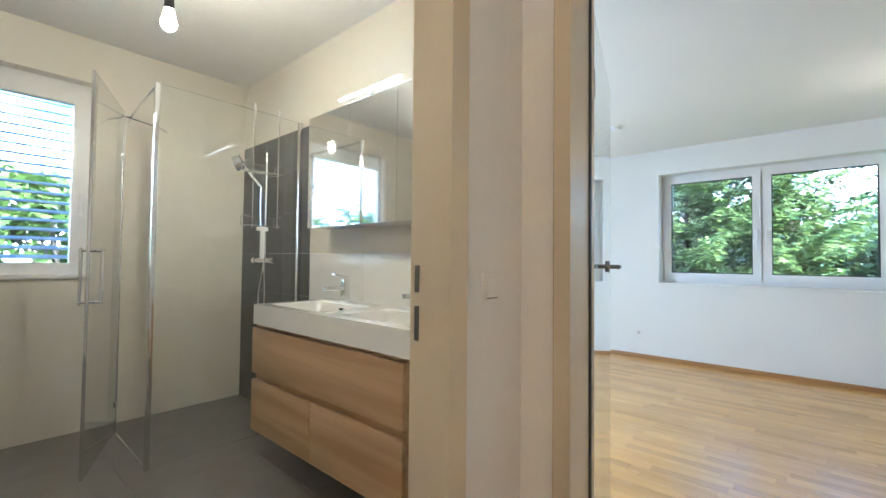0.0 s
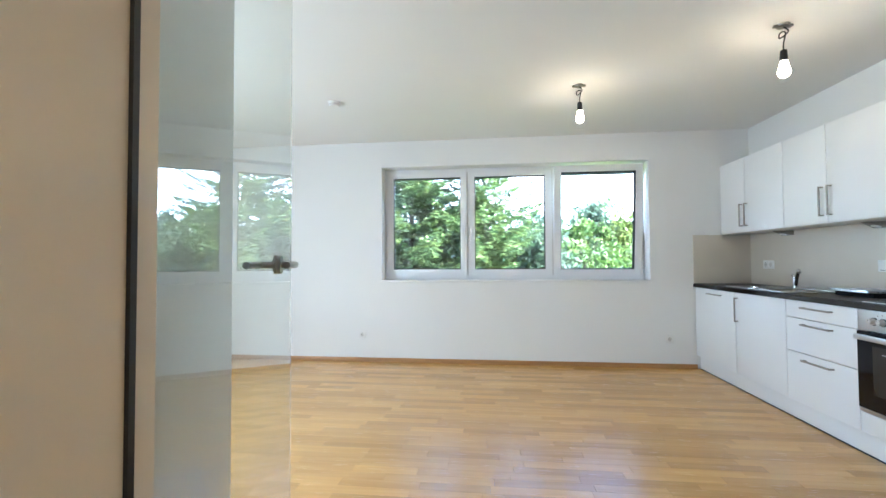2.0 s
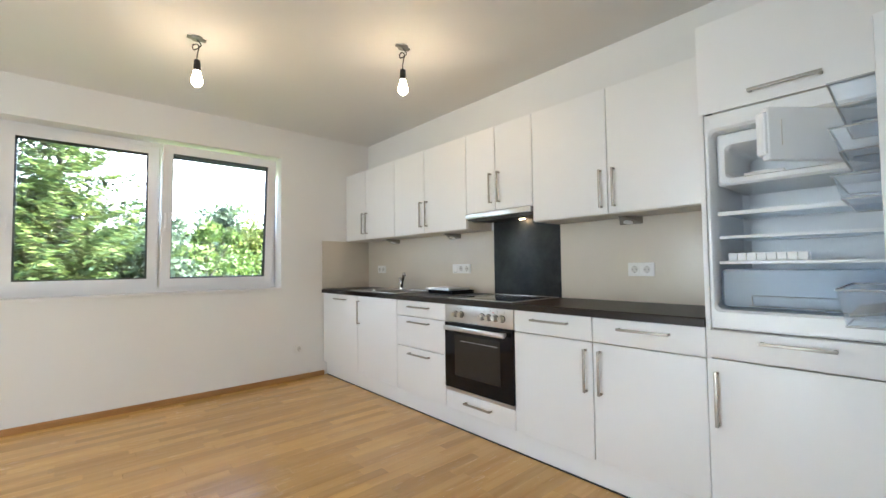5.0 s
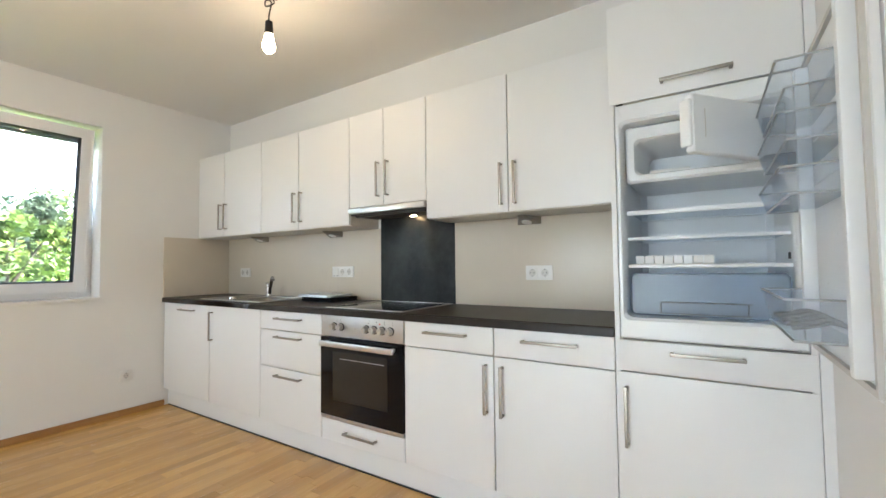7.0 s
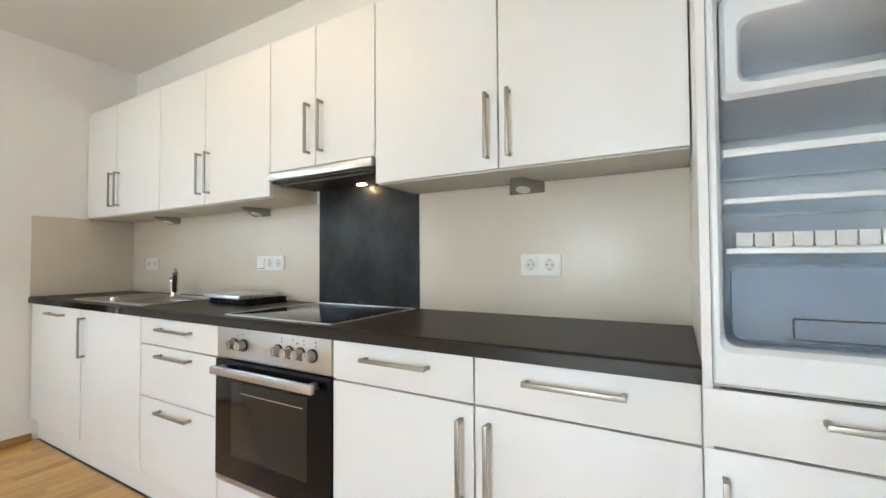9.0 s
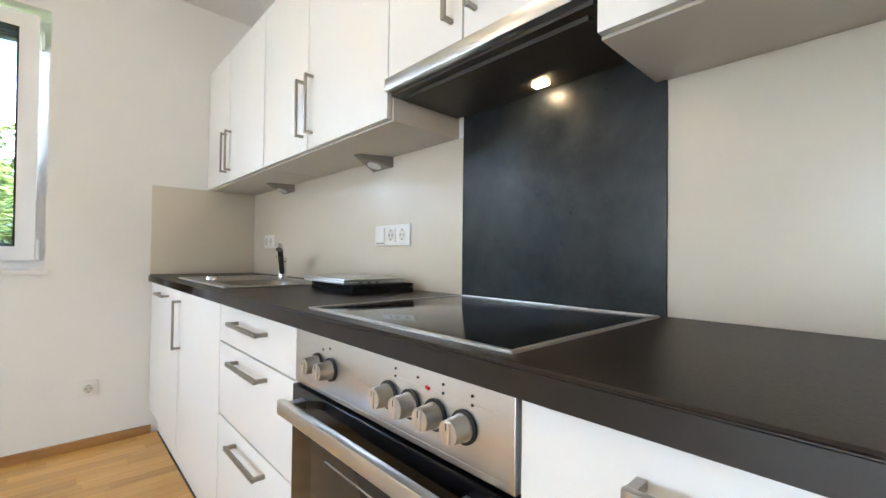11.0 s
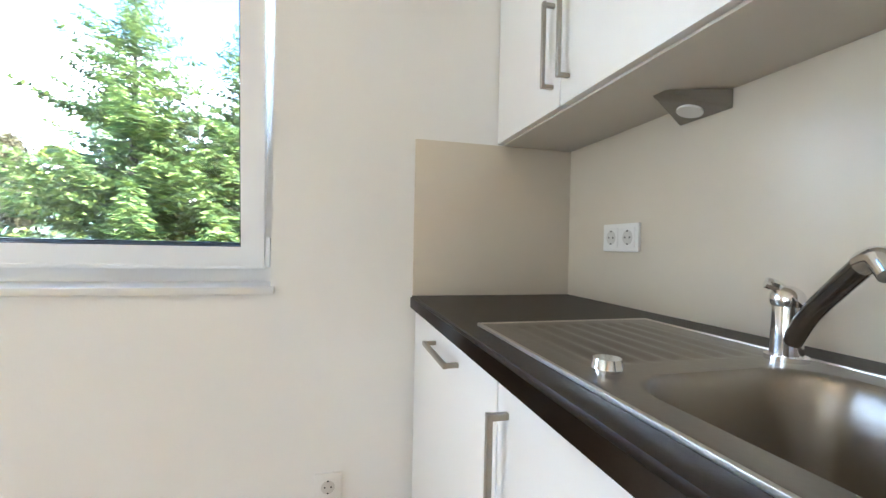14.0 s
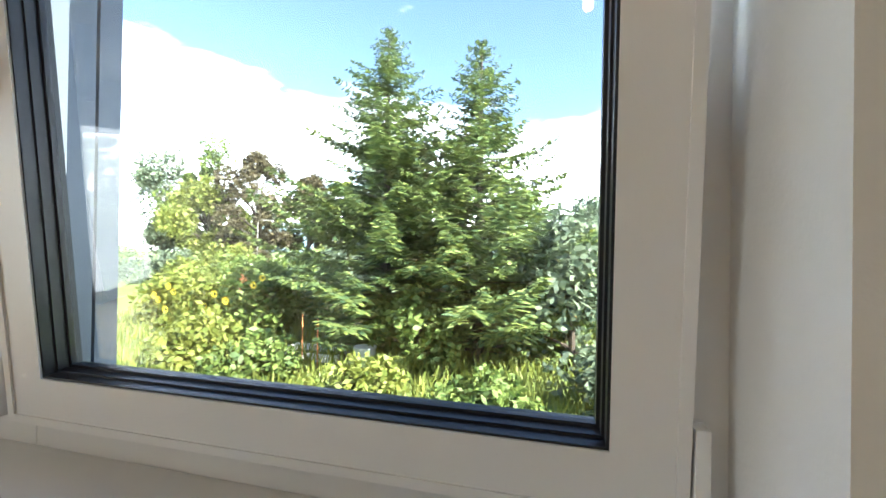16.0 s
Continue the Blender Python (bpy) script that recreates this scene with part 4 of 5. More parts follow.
fridge = thing("built_in_fridge", "open empty built-in fridge with freezer compartment", "fridge", (2.75, 1.83, 0.853))
F0, F1, FZ0, FZ1 = T0 + 0.020, T1 - 0.020, 0.856, 1.731
C0, C1, CZ0, CZ1 = 1.578, 2.078, 0.930, 1.662            # cavity
LX0, LX1 = FX + 0.004, 2.985


def loop(bm, x, y0, y1, z0, z1, rad, n=5):
    """A rounded rectangle in a plane of constant x."""
    out = []
    for cy, cz, a0 in ((y1 - rad, z1 - rad, 0), (y0 + rad, z1 - rad, 90), (y0 + rad, z0 + rad, 180), (y1 - rad, z0 + rad, 270)):
        for k in range(n + 1):
            a = radians(a0 + 90 * k / n)
            out.append(bm.verts.new((x, cy + rad * math.cos(a), cz + rad * math.sin(a))))
    return out


def moulded(rows, cap_first=False, cap_last=True):
    """A moulded shell skinned over rounded rectangles: x, y0, y1, z0, z1, corner radius."""
    bm = bmesh.new()
    rings = [loop(bm, *row) for row in rows]
    for a, b in zip(rings, rings[1:]):
        for k in range(len(a)):
            bm.faces.new((a[k], a[(k + 1) % len(a)], b[(k + 1) % len(b)], b[k]))
    if cap_first:
        bm.faces.new(rings[0])
    if cap_last:
        bm.faces.new(rings[-1])
    return bm


part("liner", moulded([(LX1, F0, F1, FZ0, FZ1, 0.004), (LX0 + 0.004, F0, F1, FZ0, FZ1, 0.004), (LX0, F0 + 0.004, F1 - 0.004, FZ0 + 0.004, FZ1 - 0.004, 0.006),
                       (LX0, C0 - 0.008, C1 + 0.008, CZ0 - 0.010, CZ1 + 0.010, 0.022), (LX0 + 0.012, C0, C1, CZ0, CZ1, 0.026), (LX0 + 0.09, C0 + 0.004, C1 - 0.004, CZ0 + 0.003, CZ1 - 0.003, 0.030),
                       (2.90, C0 + 0.012, C1 - 0.012, CZ0 + 0.010, CZ1 - 0.008, 0.040), (2.93, C0 + 0.035, C1 - 0.035, CZ0 + 0.035, CZ1 - 0.03, 0.030)], True), LINER, fridge, "white moulded liner")
part("freezer_box", moulded([(2.92, C0 + 0.014, C1 - 0.014, 1.438, CZ1 - 0.006, 0.010), (LX0 + 0.062, C0 + 0.007, C1 - 0.007, 1.438, CZ1 - 0.006, 0.012), (LX0 + 0.050, C0 + 0.016, C1 - 0.016, 1.447, CZ1 - 0.014, 0.014),
                             (LX0 + 0.050, C0 + 0.028, C1 - 0.036, 1.464, 1.606, 0.024), (LX0 + 0.062, C0 + 0.034, C1 - 0.042, 1.470, 1.600, 0.028), (2.86, C0 + 0.045, C1 - 0.055, 1.478, 1.590, 0.030)]), LINER, fridge, "white freezer compartment surround")
part("ice_tray", box(bmesh.new(), LX0 + 0.10, LX0 + 0.20, 1.86, 1.99, 1.474, 1.488, bev=0.003), WHITEPL, fridge, "white ice tray")
flap_at = pose(LX0 + 0.045, C0 + 0.025, 0, 0, 0, 142)
bm = box(bmesh.new(), 0.0, 0.40, -0.014, 0.016, 1.452, 1.628, bev=0.010, seg=3)
box(bm, 0.06, 0.34, -0.022, -0.012, 1.477, 1.603, bev=0.006)
box(bm, 0.365, 0.41, -0.024, 0.012, 1.470, 1.612, bev=0.009, seg=3)
bmesh.ops.transform(bm, matrix=flap_at, verts=bm.verts)
flap = part("freezer_flap", bm, LINER, fridge, "open white freezer flap")
# Groove shade painted as a grey strip on the flap's face.
bm = boxes((0.352, 0.3545, 0.0155, 0.0172, 1.50, 1.585))
bmesh.ops.transform(bm, matrix=flap_at, verts=bm.verts)
part("painted_grip_line", bm, SHADEPL, flap, "grey strip painted as the grip groove's shade")
for zc, th, x0 in ((1.325, 0.012, LX0 + 0.035), (1.225, 0.007, LX0 + 0.05), (1.122, 0.008, LX0 + 0.035)):
    sh = part("glass_shelf", boxes((x0 + 0.012, 2.90, C0 + 0.016, C1 - 0.016, zc - 0.004, zc)), CLEARBIN, fridge, "grey-tinted glass dimming the view out shelf")
    part("front_rim", boxes((x0, x0 + 0.013, C0 + 0.008, C1 - 0.008, zc - th, zc + 0.004), bev=0.002), LINER, sh, "white shelf edge")
    part("back_rim", boxes((2.888, 2.900, C0 + 0.016, C1 - 0.016, zc - 0.006, zc + 0.008), bev=0.002), LINER, sh, "white shelf edge")
egg = part("egg_tray", box(bmesh.new(), LX0 + 0.068, LX0 + 0.150, 1.795, 2.050, 1.1265, 1.130, bev=0.001), WHITEPL, fridge, "white plastic egg tray")
for k in range(8):
    yc = 1.811 + k * 0.0318
    part("egg_cup", moulded([(LX0 + 0.144, yc - 0.0135, yc + 0.0135, 1.130, 1.158, 0.004), (LX0 + 0.076, yc - 0.0145, yc + 0.0145, 1.130, 1.159, 0.004)], True), WHITEPL, egg)
part("crisper_drawer", moulded([(LX0 + 0.048, C0 + 0.018, C1 - 0.018, CZ0 + 0.012, 1.086, 0.016), (LX0 + 0.040, C0 + 0.014, C1 - 0.014, CZ0 + 0.008, 1.094, 0.020), (2.80, C0 + 0.04, C1 - 0.04, CZ0 + 0.012, 1.08, 0.020)], True), CRISPER, fridge, "bluish translucent vegetable drawer")
part("drawer_grip", tube(bmesh.new(), [(LX0 + 0.036, 1.965, 0.985), (LX0 + 0.036, 1.963, 0.952), (LX0 + 0.036, 1.955, 0.948), (LX0 + 0.036, 1.715, 0.948), (LX0 + 0.036, 1.707, 0.952), (LX0 + 0.036, 1.705, 0.985), (LX0 + 0.036, 1.715, 0.988), (LX0 + 0.036, 1.965, 0.988)], 0.0018, 6), DARKMETAL, fridge, "moulded grip outline")
part("light_switch", boxes((LX0 + 0.10, LX0 + 0.115, C0 + 0.001, C0 + 0.010, 1.140, 1.162)), BLACK, fridge, "black lamp switch")
part("bottom_rail", boxes((FX + 0.002, FX + 0.022, F0, F1, 0.8535, 0.8565)), SHADEPL, fridge, "metal edge strip")
# Black box in place of the shade below the fridge.
part("gap_shade_strip", boxes((FX - 0.001, FX + 0.003, F0 + 0.02, F1 - 0.01, 0.8510, 0.8534)), BLACK, fridge, "black strip painted as the shaded gap under the fridge")
part("top_hinge", box(bmesh.new(), FX + 0.0, FX + 0.02, F1 - 0.03, F1 - 0.006, 1.7315, 1.7345, bev=0.0005), BLACK, fridge, "dark hinge plate")

# fridge door swung open at a right angle
DY0, DY1, DX0, DX1 = 1.5305, 1.548, 1.880, 2.470
fdoor = part("fridge_door", box(bmesh.new(), DX0, DX1, DY0, DY1, 0.862, 1.735, bev=0.006), LINER, fridge, "white inner fridge door")
part("front_panel", boxes((DX0 - 0.01, DX1 + 0.01, DY0 - 0.0175, DY0 - 0.001, 0.856, 1.735)), FRONT, fdoor, "white cabinet front panel")
for rx0 in (DX0 + 0.045, DX1 - 0.075):
    part("door_rib", boxes((rx0, rx0 + 0.03, DY1, DY1 + 0.035, 0.90, 1.70), bev=0.006), LINER, fdoor, "moulded side rib")
part("door_seal", boxes((DX0 + 0.012, DX0 + 0.026, DY1, DY1 + 0.010, 0.875, 1.722), (DX1 - 0.026, DX1 - 0.012, DY1, DY1 + 0.010, 0.875, 1.722), (DX0 + 0.026, DX1 - 0.026, DY1, DY1 + 0.010, 1.708, 1.722), (DX0 + 0.026, DX1 - 0.026, DY1, DY1 + 0.010, 0.875, 0.889)), SHADEPL, fdoor, "grey magnetic door seal")


def door_bin(z, h, dep):
    """A clear tray open at the top, with a grey edge along its rim."""
    x0, x1, ya, yb, t = DX0 + 0.105, DX1 - 0.020, DY1 + 0.001, DY1 + dep, 0.003
    bm = bmesh.new()
    low = [(x0 + 0.012, ya), (x0 + 0.016, yb - 0.016), (x1 - 0.016, yb - 0.016), (x1 - 0.012, ya)]
    top = [(x0, ya), (x0 + 0.006, yb), (x1 - 0.006, yb), (x1, ya)]
    a = [bm.verts.new((x, y, z)) for x, y in low]
    b = [bm.verts.new((x, y, z + h)) for x, y in top]
    for k in range(3):
        bm.faces.new((a[k], a[k + 1], b[k + 1], b[k]))
    bm.faces.new(a)
    bmesh.ops.recalc_face_normals(bm, faces=bm.faces)
    bmesh.ops.solidify(bm, geom=bm.faces[:], thickness=t)
    tray = part("door_bin", bm, CLEARBIN, fdoor, "clear plastic door shelf")
    bm = bmesh.new()
    for p, q in zip(top, top[1:]):
        cyl(bm, (*p, z + h), (*q, z + h), 0.0028, n=8)
    part("rim", bm, SLATALU, tray, "grey top rim")
    bm = bmesh.new()
    for p, q in zip(low, low[1:]):
        cyl(bm, (*p, z), (*q, z), 0.0028, n=8)
    part("foot_edge", bm, SLATALU, tray, "grey lower edge")


for z, h, dep in ((1.520, 0.060, 0.124), (1.402, 0.060, 0.124), (1.280, 0.060, 0.124), (0.955, 0.092, 0.127)):
    door_bin(z, h, dep)
for z0, z1 in ((1.585, 1.690), (1.468, 1.512), (1.346, 1.394), (1.06, 1.272)):
    part("door_bay", box(bmesh.new(), DX0 + 0.10, DX1 - 0.10, DY1 - 0.002, DY1 + 0.006, z0, z1, bev=0.005), LINER, fdoor, "moulded bay of the inner door")
for k in range(5):
    xx = 2.05 + k * 0.075
    part("bottle_rib", tube(bmesh.new(), [(xx, 1.556, 0.985), (xx + 0.014, 1.585, 0.992), (xx - 0.006, 1.620, 0.985), (xx + 0.008, 1.655, 0.978)], 0.006, 6), DARKMETAL, fdoor, "dark wavy bottle rib")


# ---- ceiling lamps ----
def bulb_lamp(x, y, zc, zb, lean, light=BULB):
    lamp = thing("ceiling_bulb", "bare lit bulb on a short cable from a ceiling hook", "ceiling lamp", (x, y, zc), "bare ceiling bulbs")
    bm = cyl(bmesh.new(), (x, y, zc), (x, y, zc - 0.012), 0.035, 0.03, n=24)
    box(bm, x - 0.05, x + 0.05, y - 0.012, y + 0.012, zc - 0.014, zc - 0.001, bev=0.003)
    part("ceiling_rose", bm, HANDLE, lamp, "grey metal hook plate")
    top = zb + 0.115
    bm = tube(bmesh.new(), [(x, y, zc - 0.01), (x + 0.022, y - 0.01, zc - 0.045), (x - 0.012, y + 0.01, zc - 0.075), (x - 0.018, y, zc - 0.05), (x + 0.012, y, zc - 0.045), (x + lean, y, (top + zc - 0.07) / 2), (x + lean, y, top)], 0.0035, 8)
    part("cable", bm, BLACK, lamp, "looped black cable")
    bm = cyl(bmesh.new(), (x + lean, y, top + 0.01), (x + lean, y, top - 0.055), 0.017, 0.021, n=20)
    part("bulb_holder", bm, BLACK, lamp, "black lamp holder")
    bm = ball(bmesh.new(), (x + lean, y, zb), 0.031, 1.12, 20)
    cyl(bm, (x + lean, y, zb + 0.02), (x + lean, y, zb + 0.062), 0.026, 0.017, n=20)
    part("bulb", bm, light, lamp, "glowing glass bulb")


bulb_lamp(1.053, 4.337, ZC, 2.245, 0.004)
bulb_lamp(2.056, 3.622, ZC, 2.232, 0.0)
bulb_lamp(-1.675, 0.785, BZC, 2.190, 0.0, BULBBATH)
# Unseen hall bulb, added behind the camera to give the hall's warm light.
bulb_lamp(0.62, -0.55, ZC, 2.235, 0.0, BULBHALL)

det = thing("smoke_detector", "small white smoke detector on the ceiling", "smoke detector", (-0.965, 4.446, ZC))
bm = cyl(bmesh.new(), (-0.965, 4.446, ZC), (-0.965, 4.446, ZC - 0.012), 0.055, n=32)
cyl(bm, (-0.965, 4.446, ZC - 0.012), (-0.965, 4.446, ZC - 0.035), 0.05, 0.042, n=32)
part("housing", bm, WHITEPL, det)
# Vent gap's shade painted as a solid grey ring.
part("painted_vent_ring", cyl(bmesh.new(), (-0.965, 4.446, ZC - 0.018), (-0.965, 4.446, ZC - 0.024), 0.0495, n=32), SHADEPL, det, "grey ring painted as the shaded vent gap")

# ---- bathroom ----
VX0, VX1, VY = -1.925, -0.70, 1.300
van = thing("vanity_unit", "pale oak wall-hung vanity with three drawers", "vanity", (-1.31, 1.55, 0.205))
part("body", box(bmesh.new(), VX0 + 0.002, VX1 - 0.002, VY + 0.024, BY1 - 0.001, 0.205, 0.795, bev=0.002), VANITY, van)
for x0, x1, z0, z1 in ((VX0, VX1, 0.522, 0.775), (VX0, -1.333, 0.208, 0.485), (-1.327, VX1, 0.208, 0.485)):
    part("drawer_front", box(bmesh.new(), x0, x1, VY, VY + 0.022, z0, z1, bev=0.003), VANITY, van)
basin = thing("double_washbasin", "white ceramic double washbasin on the vanity", "washbasin", (-1.25, 1.55, 0.795))
QX0, QX1, QY0, QY1, QZ0, QZ1 = -1.895, -0.625, 1.290, 1.798, 0.797, 0.905
bm = bmesh.new()
ni, nj = 60, 26


def basin_z(x, y):
    z = QZ1
    for c in (-1.575, -0.945):
        dx, dy = abs(x - c) - 0.20, abs(y - 1.51) - 0.105
        out = math.hypot(max(dx, 0), max(dy, 0)) + min(max(dx, dy), 0) - 0.055
        if out < 0:
            s = min(1, -out / 0.055)
            z -= 0.075 * s * s * (3 - 2 * s)
    return z


gv = [[bm.verts.new((QX0 + (QX1 - QX0) * i / ni, QY0 + (QY1 - QY0) * j / nj, basin_z(QX0 + (QX1 - QX0) * i / ni, QY0 + (QY1 - QY0) * j / nj))) for j in range(nj + 1)] for i in range(ni + 1)]
for i in range(ni):
    for j in range(nj):
        bm.faces.new((gv[i][j], gv[i + 1][j], gv[i + 1][j + 1], gv[i][j + 1]))
rim = [gv[i][0] for i in range(ni + 1)] + [gv[ni][j] for j in range(1, nj + 1)] + [gv[i][nj] for i in range(ni - 1, -1, -1)] + [gv[0][j] for j in range(nj - 1, 0, -1)]
low = [bm.verts.new((v.co.x, v.co.y, QZ0)) for v in rim]
for k in range(len(rim)):
    bm.faces.new((rim[k], rim[(k + 1) % len(rim)], low[(k + 1) % len(rim)], low[k]))
bm.faces.new(low)
part("bowl", bm, CERAMIC, basin)
for c in (-1.575, -0.945):
    # Opening's darkness is a black block set on the ceramic.
    part("overflow", box(bmesh.new(), c - 0.016, c + 0.016, 1.640, 1.650, 0.868, 0.880, bev=0.002), BLACK, basin, "black block painted as the shaded overflow slot")
for c in (-1.64, -0.985):
    t = thing("basin_tap", "chrome single-lever basin mixer tap", "tap", (c, 1.715, QZ1), "basin taps")
    part("body", box(bmesh.new(), c - 0.021, c + 0.021, 1.695, 1.737, QZ1, QZ1 + 0.135, bev=0.006), CHROME, t)
    part("spout", box(bmesh.new(), c - 0.017, c + 0.017, 1.575, 1.70, QZ1 + 0.072, QZ1 + 0.096, bev=0.005), CHROME, t)
    bm = box(bmesh.new(), c - 0.016, c + 0.016, 1.63, 1.735, 0, 0.012, bev=0.003)
    bmesh.ops.transform(bm, matrix=Matrix.Translation((0, 1.73, QZ1 + 0.14)) @ Euler((radians(-12), 0, 0)).to_matrix().to_4x4() @ Matrix.Translation((0, -1.73, 0)), verts=bm.verts)
    part("lever", bm, CHROME, t)
cab = thing("mirror_cabinet", "three-door mirrored bathroom cabinet above the basin", "mirror cabinet", (-1.29, 1.7, 1.352))
MX0, MX1, MY = -1.895, -0.685, 1.612
part("body", box(bmesh.new(), MX0 + 0.003, MX1 - 0.003, MY + 0.006, BY1 - 0.001, 1.352, 2.030, bev=0.002), SHADEPL, cab, "pale grey cabinet body")
for x0, x1 in ((MX0, -1.488), (-1.485, -1.092), (-1.089, MX1)):
    part("mirror_door", boxes((x0, x1, MY, MY + 0.005, 1.350, 2.032)), MIRROR, cab, "mirrored door")
lamp = thing("mirror_lamp", "slim lit bar lamp on top of the mirror cabinet", "lamp", (-1.29, 1.6, 2.04))
part("light_bar", box(bmesh.new(), -1.55, -1.04, 1.580, 1.600, 2.050, 2.060, bev=0.003), LEDBAR, lamp, "glowing white light bar")
part("arm", boxes((-1.31, -1.28, 1.60, 1.68, 2.034, 2.052)), CHROME, lamp)

# large wall tiles behind the basin and in the shower
def wall_tile(host, x0, x1, y0, y1, z0, z1, mt):
    ob = new("tile", mesh_of("tile", box(bmesh.new(), x0, x1, y0, y1, z0, z1, bev=0.0008, seg=1), mt, False))
    ob.parent = host


bn = bpy.data.objects["wall_bathroom_north"]
for i in range(3):
    for j in range(4):
        wall_tile(bn, -2.15 + i * 0.60, -2.15 + i * 0.60 + 0.598, BY1 - 0.006, BY1 - 0.0005, j * 0.30 + 0.0, j * 0.30 + 0.298, CERAMIC)
for i in range(3):
    for j in range(7):
        wall_tile(bn, BX + i * 0.352, BX + i * 0.352 + 0.350, BY1 - 0.010, BY1 - 0.0005, j * 0.30, j * 0.30 + 0.298, GREYTILE)

# shower enclosure
sh = thing("shower_enclosure", "grey-tinted glass dimming the view out corner shower with its door open", "shower", (-2.75, 1.35, 0))
SXE, SYS, SZT = -2.28, 0.905, 2.13
part("side_panel", boxes((SXE - 0.004, SXE + 0.004, SYS, BY1 - 0.012, 0.01, SZT)), SHOWERGLASS, sh, "grey-tinted glass dimming the view out panel").visible_shadow = False
part("fixed_panel", boxes((BX + 0.002, BX + 0.20, SYS - 0.004, SYS + 0.004, 0.01, SZT)), SHOWERGLASS, sh, "grey-tinted glass dimming the view out panel").visible_shadow = False
part("edge_profile", boxes((SXE - 0.014, SXE + 0.010, SYS - 0.014, SYS + 0.010, 0.0, SZT), bev=0.003), CHROME, sh, "chrome edge profile")
part("wall_profile", boxes((SXE - 0.014, SXE + 0.014, BY1 - 0.040, BY1 - 0.0105, 0.0, SZT), bev=0.003), CHROME, sh, "chrome wall profile")
part("hinge_post", boxes((BX + 0.195, BX + 0.209, SYS - 0.008, SYS + 0.008, 0.0, SZT), bev=0.003), CHROME, sh, "slim chrome hinge post")
part("floor_rail", boxes((BX + 0.2, SXE, SYS - 0.006, SYS + 0.006, 0.0, 0.010)), CHROME, sh, "flat chrome floor rail")
door_at = pose(BX + 0.215, SYS, 0, 0, 0, -22)
bm = box(bmesh.new(), 0.0, 0.70, -0.003, 0.003, 0.02, SZT)
bmesh.ops.transform(bm, matrix=door_at, verts=bm.verts)
sdoor = part("door", bm, SHOWERGLASS, sh, "open grey-tinted glass dimming the view out door")
sdoor.visible_shadow = False
bm = box(bmesh.new(), 0.690, 0.706, -0.008, 0.008, 0.02, SZT, bev=0.003)
bmesh.ops.transform(bm, matrix=door_at, verts=bm.verts)
part("edge_strip", bm, CHROME, sdoor, "chrome closing strip")
bm = bmesh.new()
for s in (-1, 1):
    tube(bm, [(0.64, s * 0.003, 1.19), (0.64, s * 0.045, 1.19), (0.64, s * 0.045, 1.18), (0.64, s * 0.045, 0.93), (0.64, s * 0.045, 0.92), (0.64, s * 0.003, 0.92)], 0.008)
bmesh.ops.transform(bm, matrix=door_at, verts=bm.verts)
part("door_handle", bm, CHROME, sdoor, "chrome bow handle")
for zc in (0.20, 1.02, 1.83):
    bm = box(bmesh.new(), -0.012, 0.035, -0.012, 0.012, zc - 0.02, zc + 0.02, bev=0.003)
    bmesh.ops.transform(bm, matrix=door_at, verts=bm.verts)
    part("hinge", bm, CHROME, sdoor, "chrome hinge")
bm = tube(bmesh.new(), [(SXE, SYS, SZT - 0.01), (-2.75, SYS + 0.02, SZT - 0.01), (BX + 0.004, SYS + 0.06, SZT - 0.01)], 0.008)
tube(bm, [(BX + 0.2, SYS, SZT - 0.02), (BX + 0.1, SYS + 0.2, SZT - 0.02), (BX + 0.004, SYS + 0.30, SZT - 0.02)], 0.008)
part("stay_bar", bm, CHROME, sh, "chrome stay bars")
sr = thing("shower_set", "chrome shower rail with hand shower and hose", "shower fitting", (-2.70, 1.76, 1.1))
rx, ry = -2.72, BY1 - 0.05
bm = cyl(bmesh.new(), (rx, ry, 1.15), (rx, ry, 1.98), 0.010)
for zc in (1.22, 1.95):
    cyl(bm, (rx, ry, zc), (rx, BY1 - 0.011, zc), 0.012)
part("rail", bm, CHROME, sr)
bm = cyl(bmesh.new(), (rx - 0.15, ry, 1.145), (rx + 0.12, ry, 1.145), 0.021, n=18)
cyl(bm, (rx - 0.15, ry, 1.145), (rx - 0.19, ry, 1.145), 0.026, n=18)
cyl(bm, (rx + 0.12, ry, 1.145), (rx + 0.16, ry, 1.145), 0.026, n=18)
for dx in (-0.075, 0.075):
    cyl(bm, (rx + dx, ry, 1.145), (rx + dx, BY1 - 0.011, 1.145), 0.016)
part("thermostat", bm, CHROME, sr, "chrome thermostatic mixer")
bm = cyl(bmesh.new(), (rx - 0.02, ry - 0.04, 1.72), (rx - 0.10, ry - 0.16, 1.90), 0.012)
cyl(bm, (rx - 0.095, ry - 0.15, 1.90), (rx - 0.125, ry - 0.195, 1.875), 0.055, n=24)
part("hand_shower", bm, CHROME, sr, "chrome hand shower")
bm = tube(bmesh.new(), [(rx - 0.02, ry - 0.035, 1.72), (rx + 0.02, ry - 0.05, 1.45), (rx + 0.09, ry - 0.05, 1.10), (rx + 0.08, ry - 0.04, 0.80), (rx - 0.02, ry - 0.03, 0.72), (rx - 0.05, ry - 0.02, 0.90), (rx - 0.02, ry, 1.12)], 0.007)
part("hose", bm, CHROME, sr, "flexible metal hose")
rack = thing("hanging_shower_rack", "chrome wire rack hanging on the shower glass", "shower rack", (SXE - 0.06, 1.55, 1.3))
bm = bmesh.new()
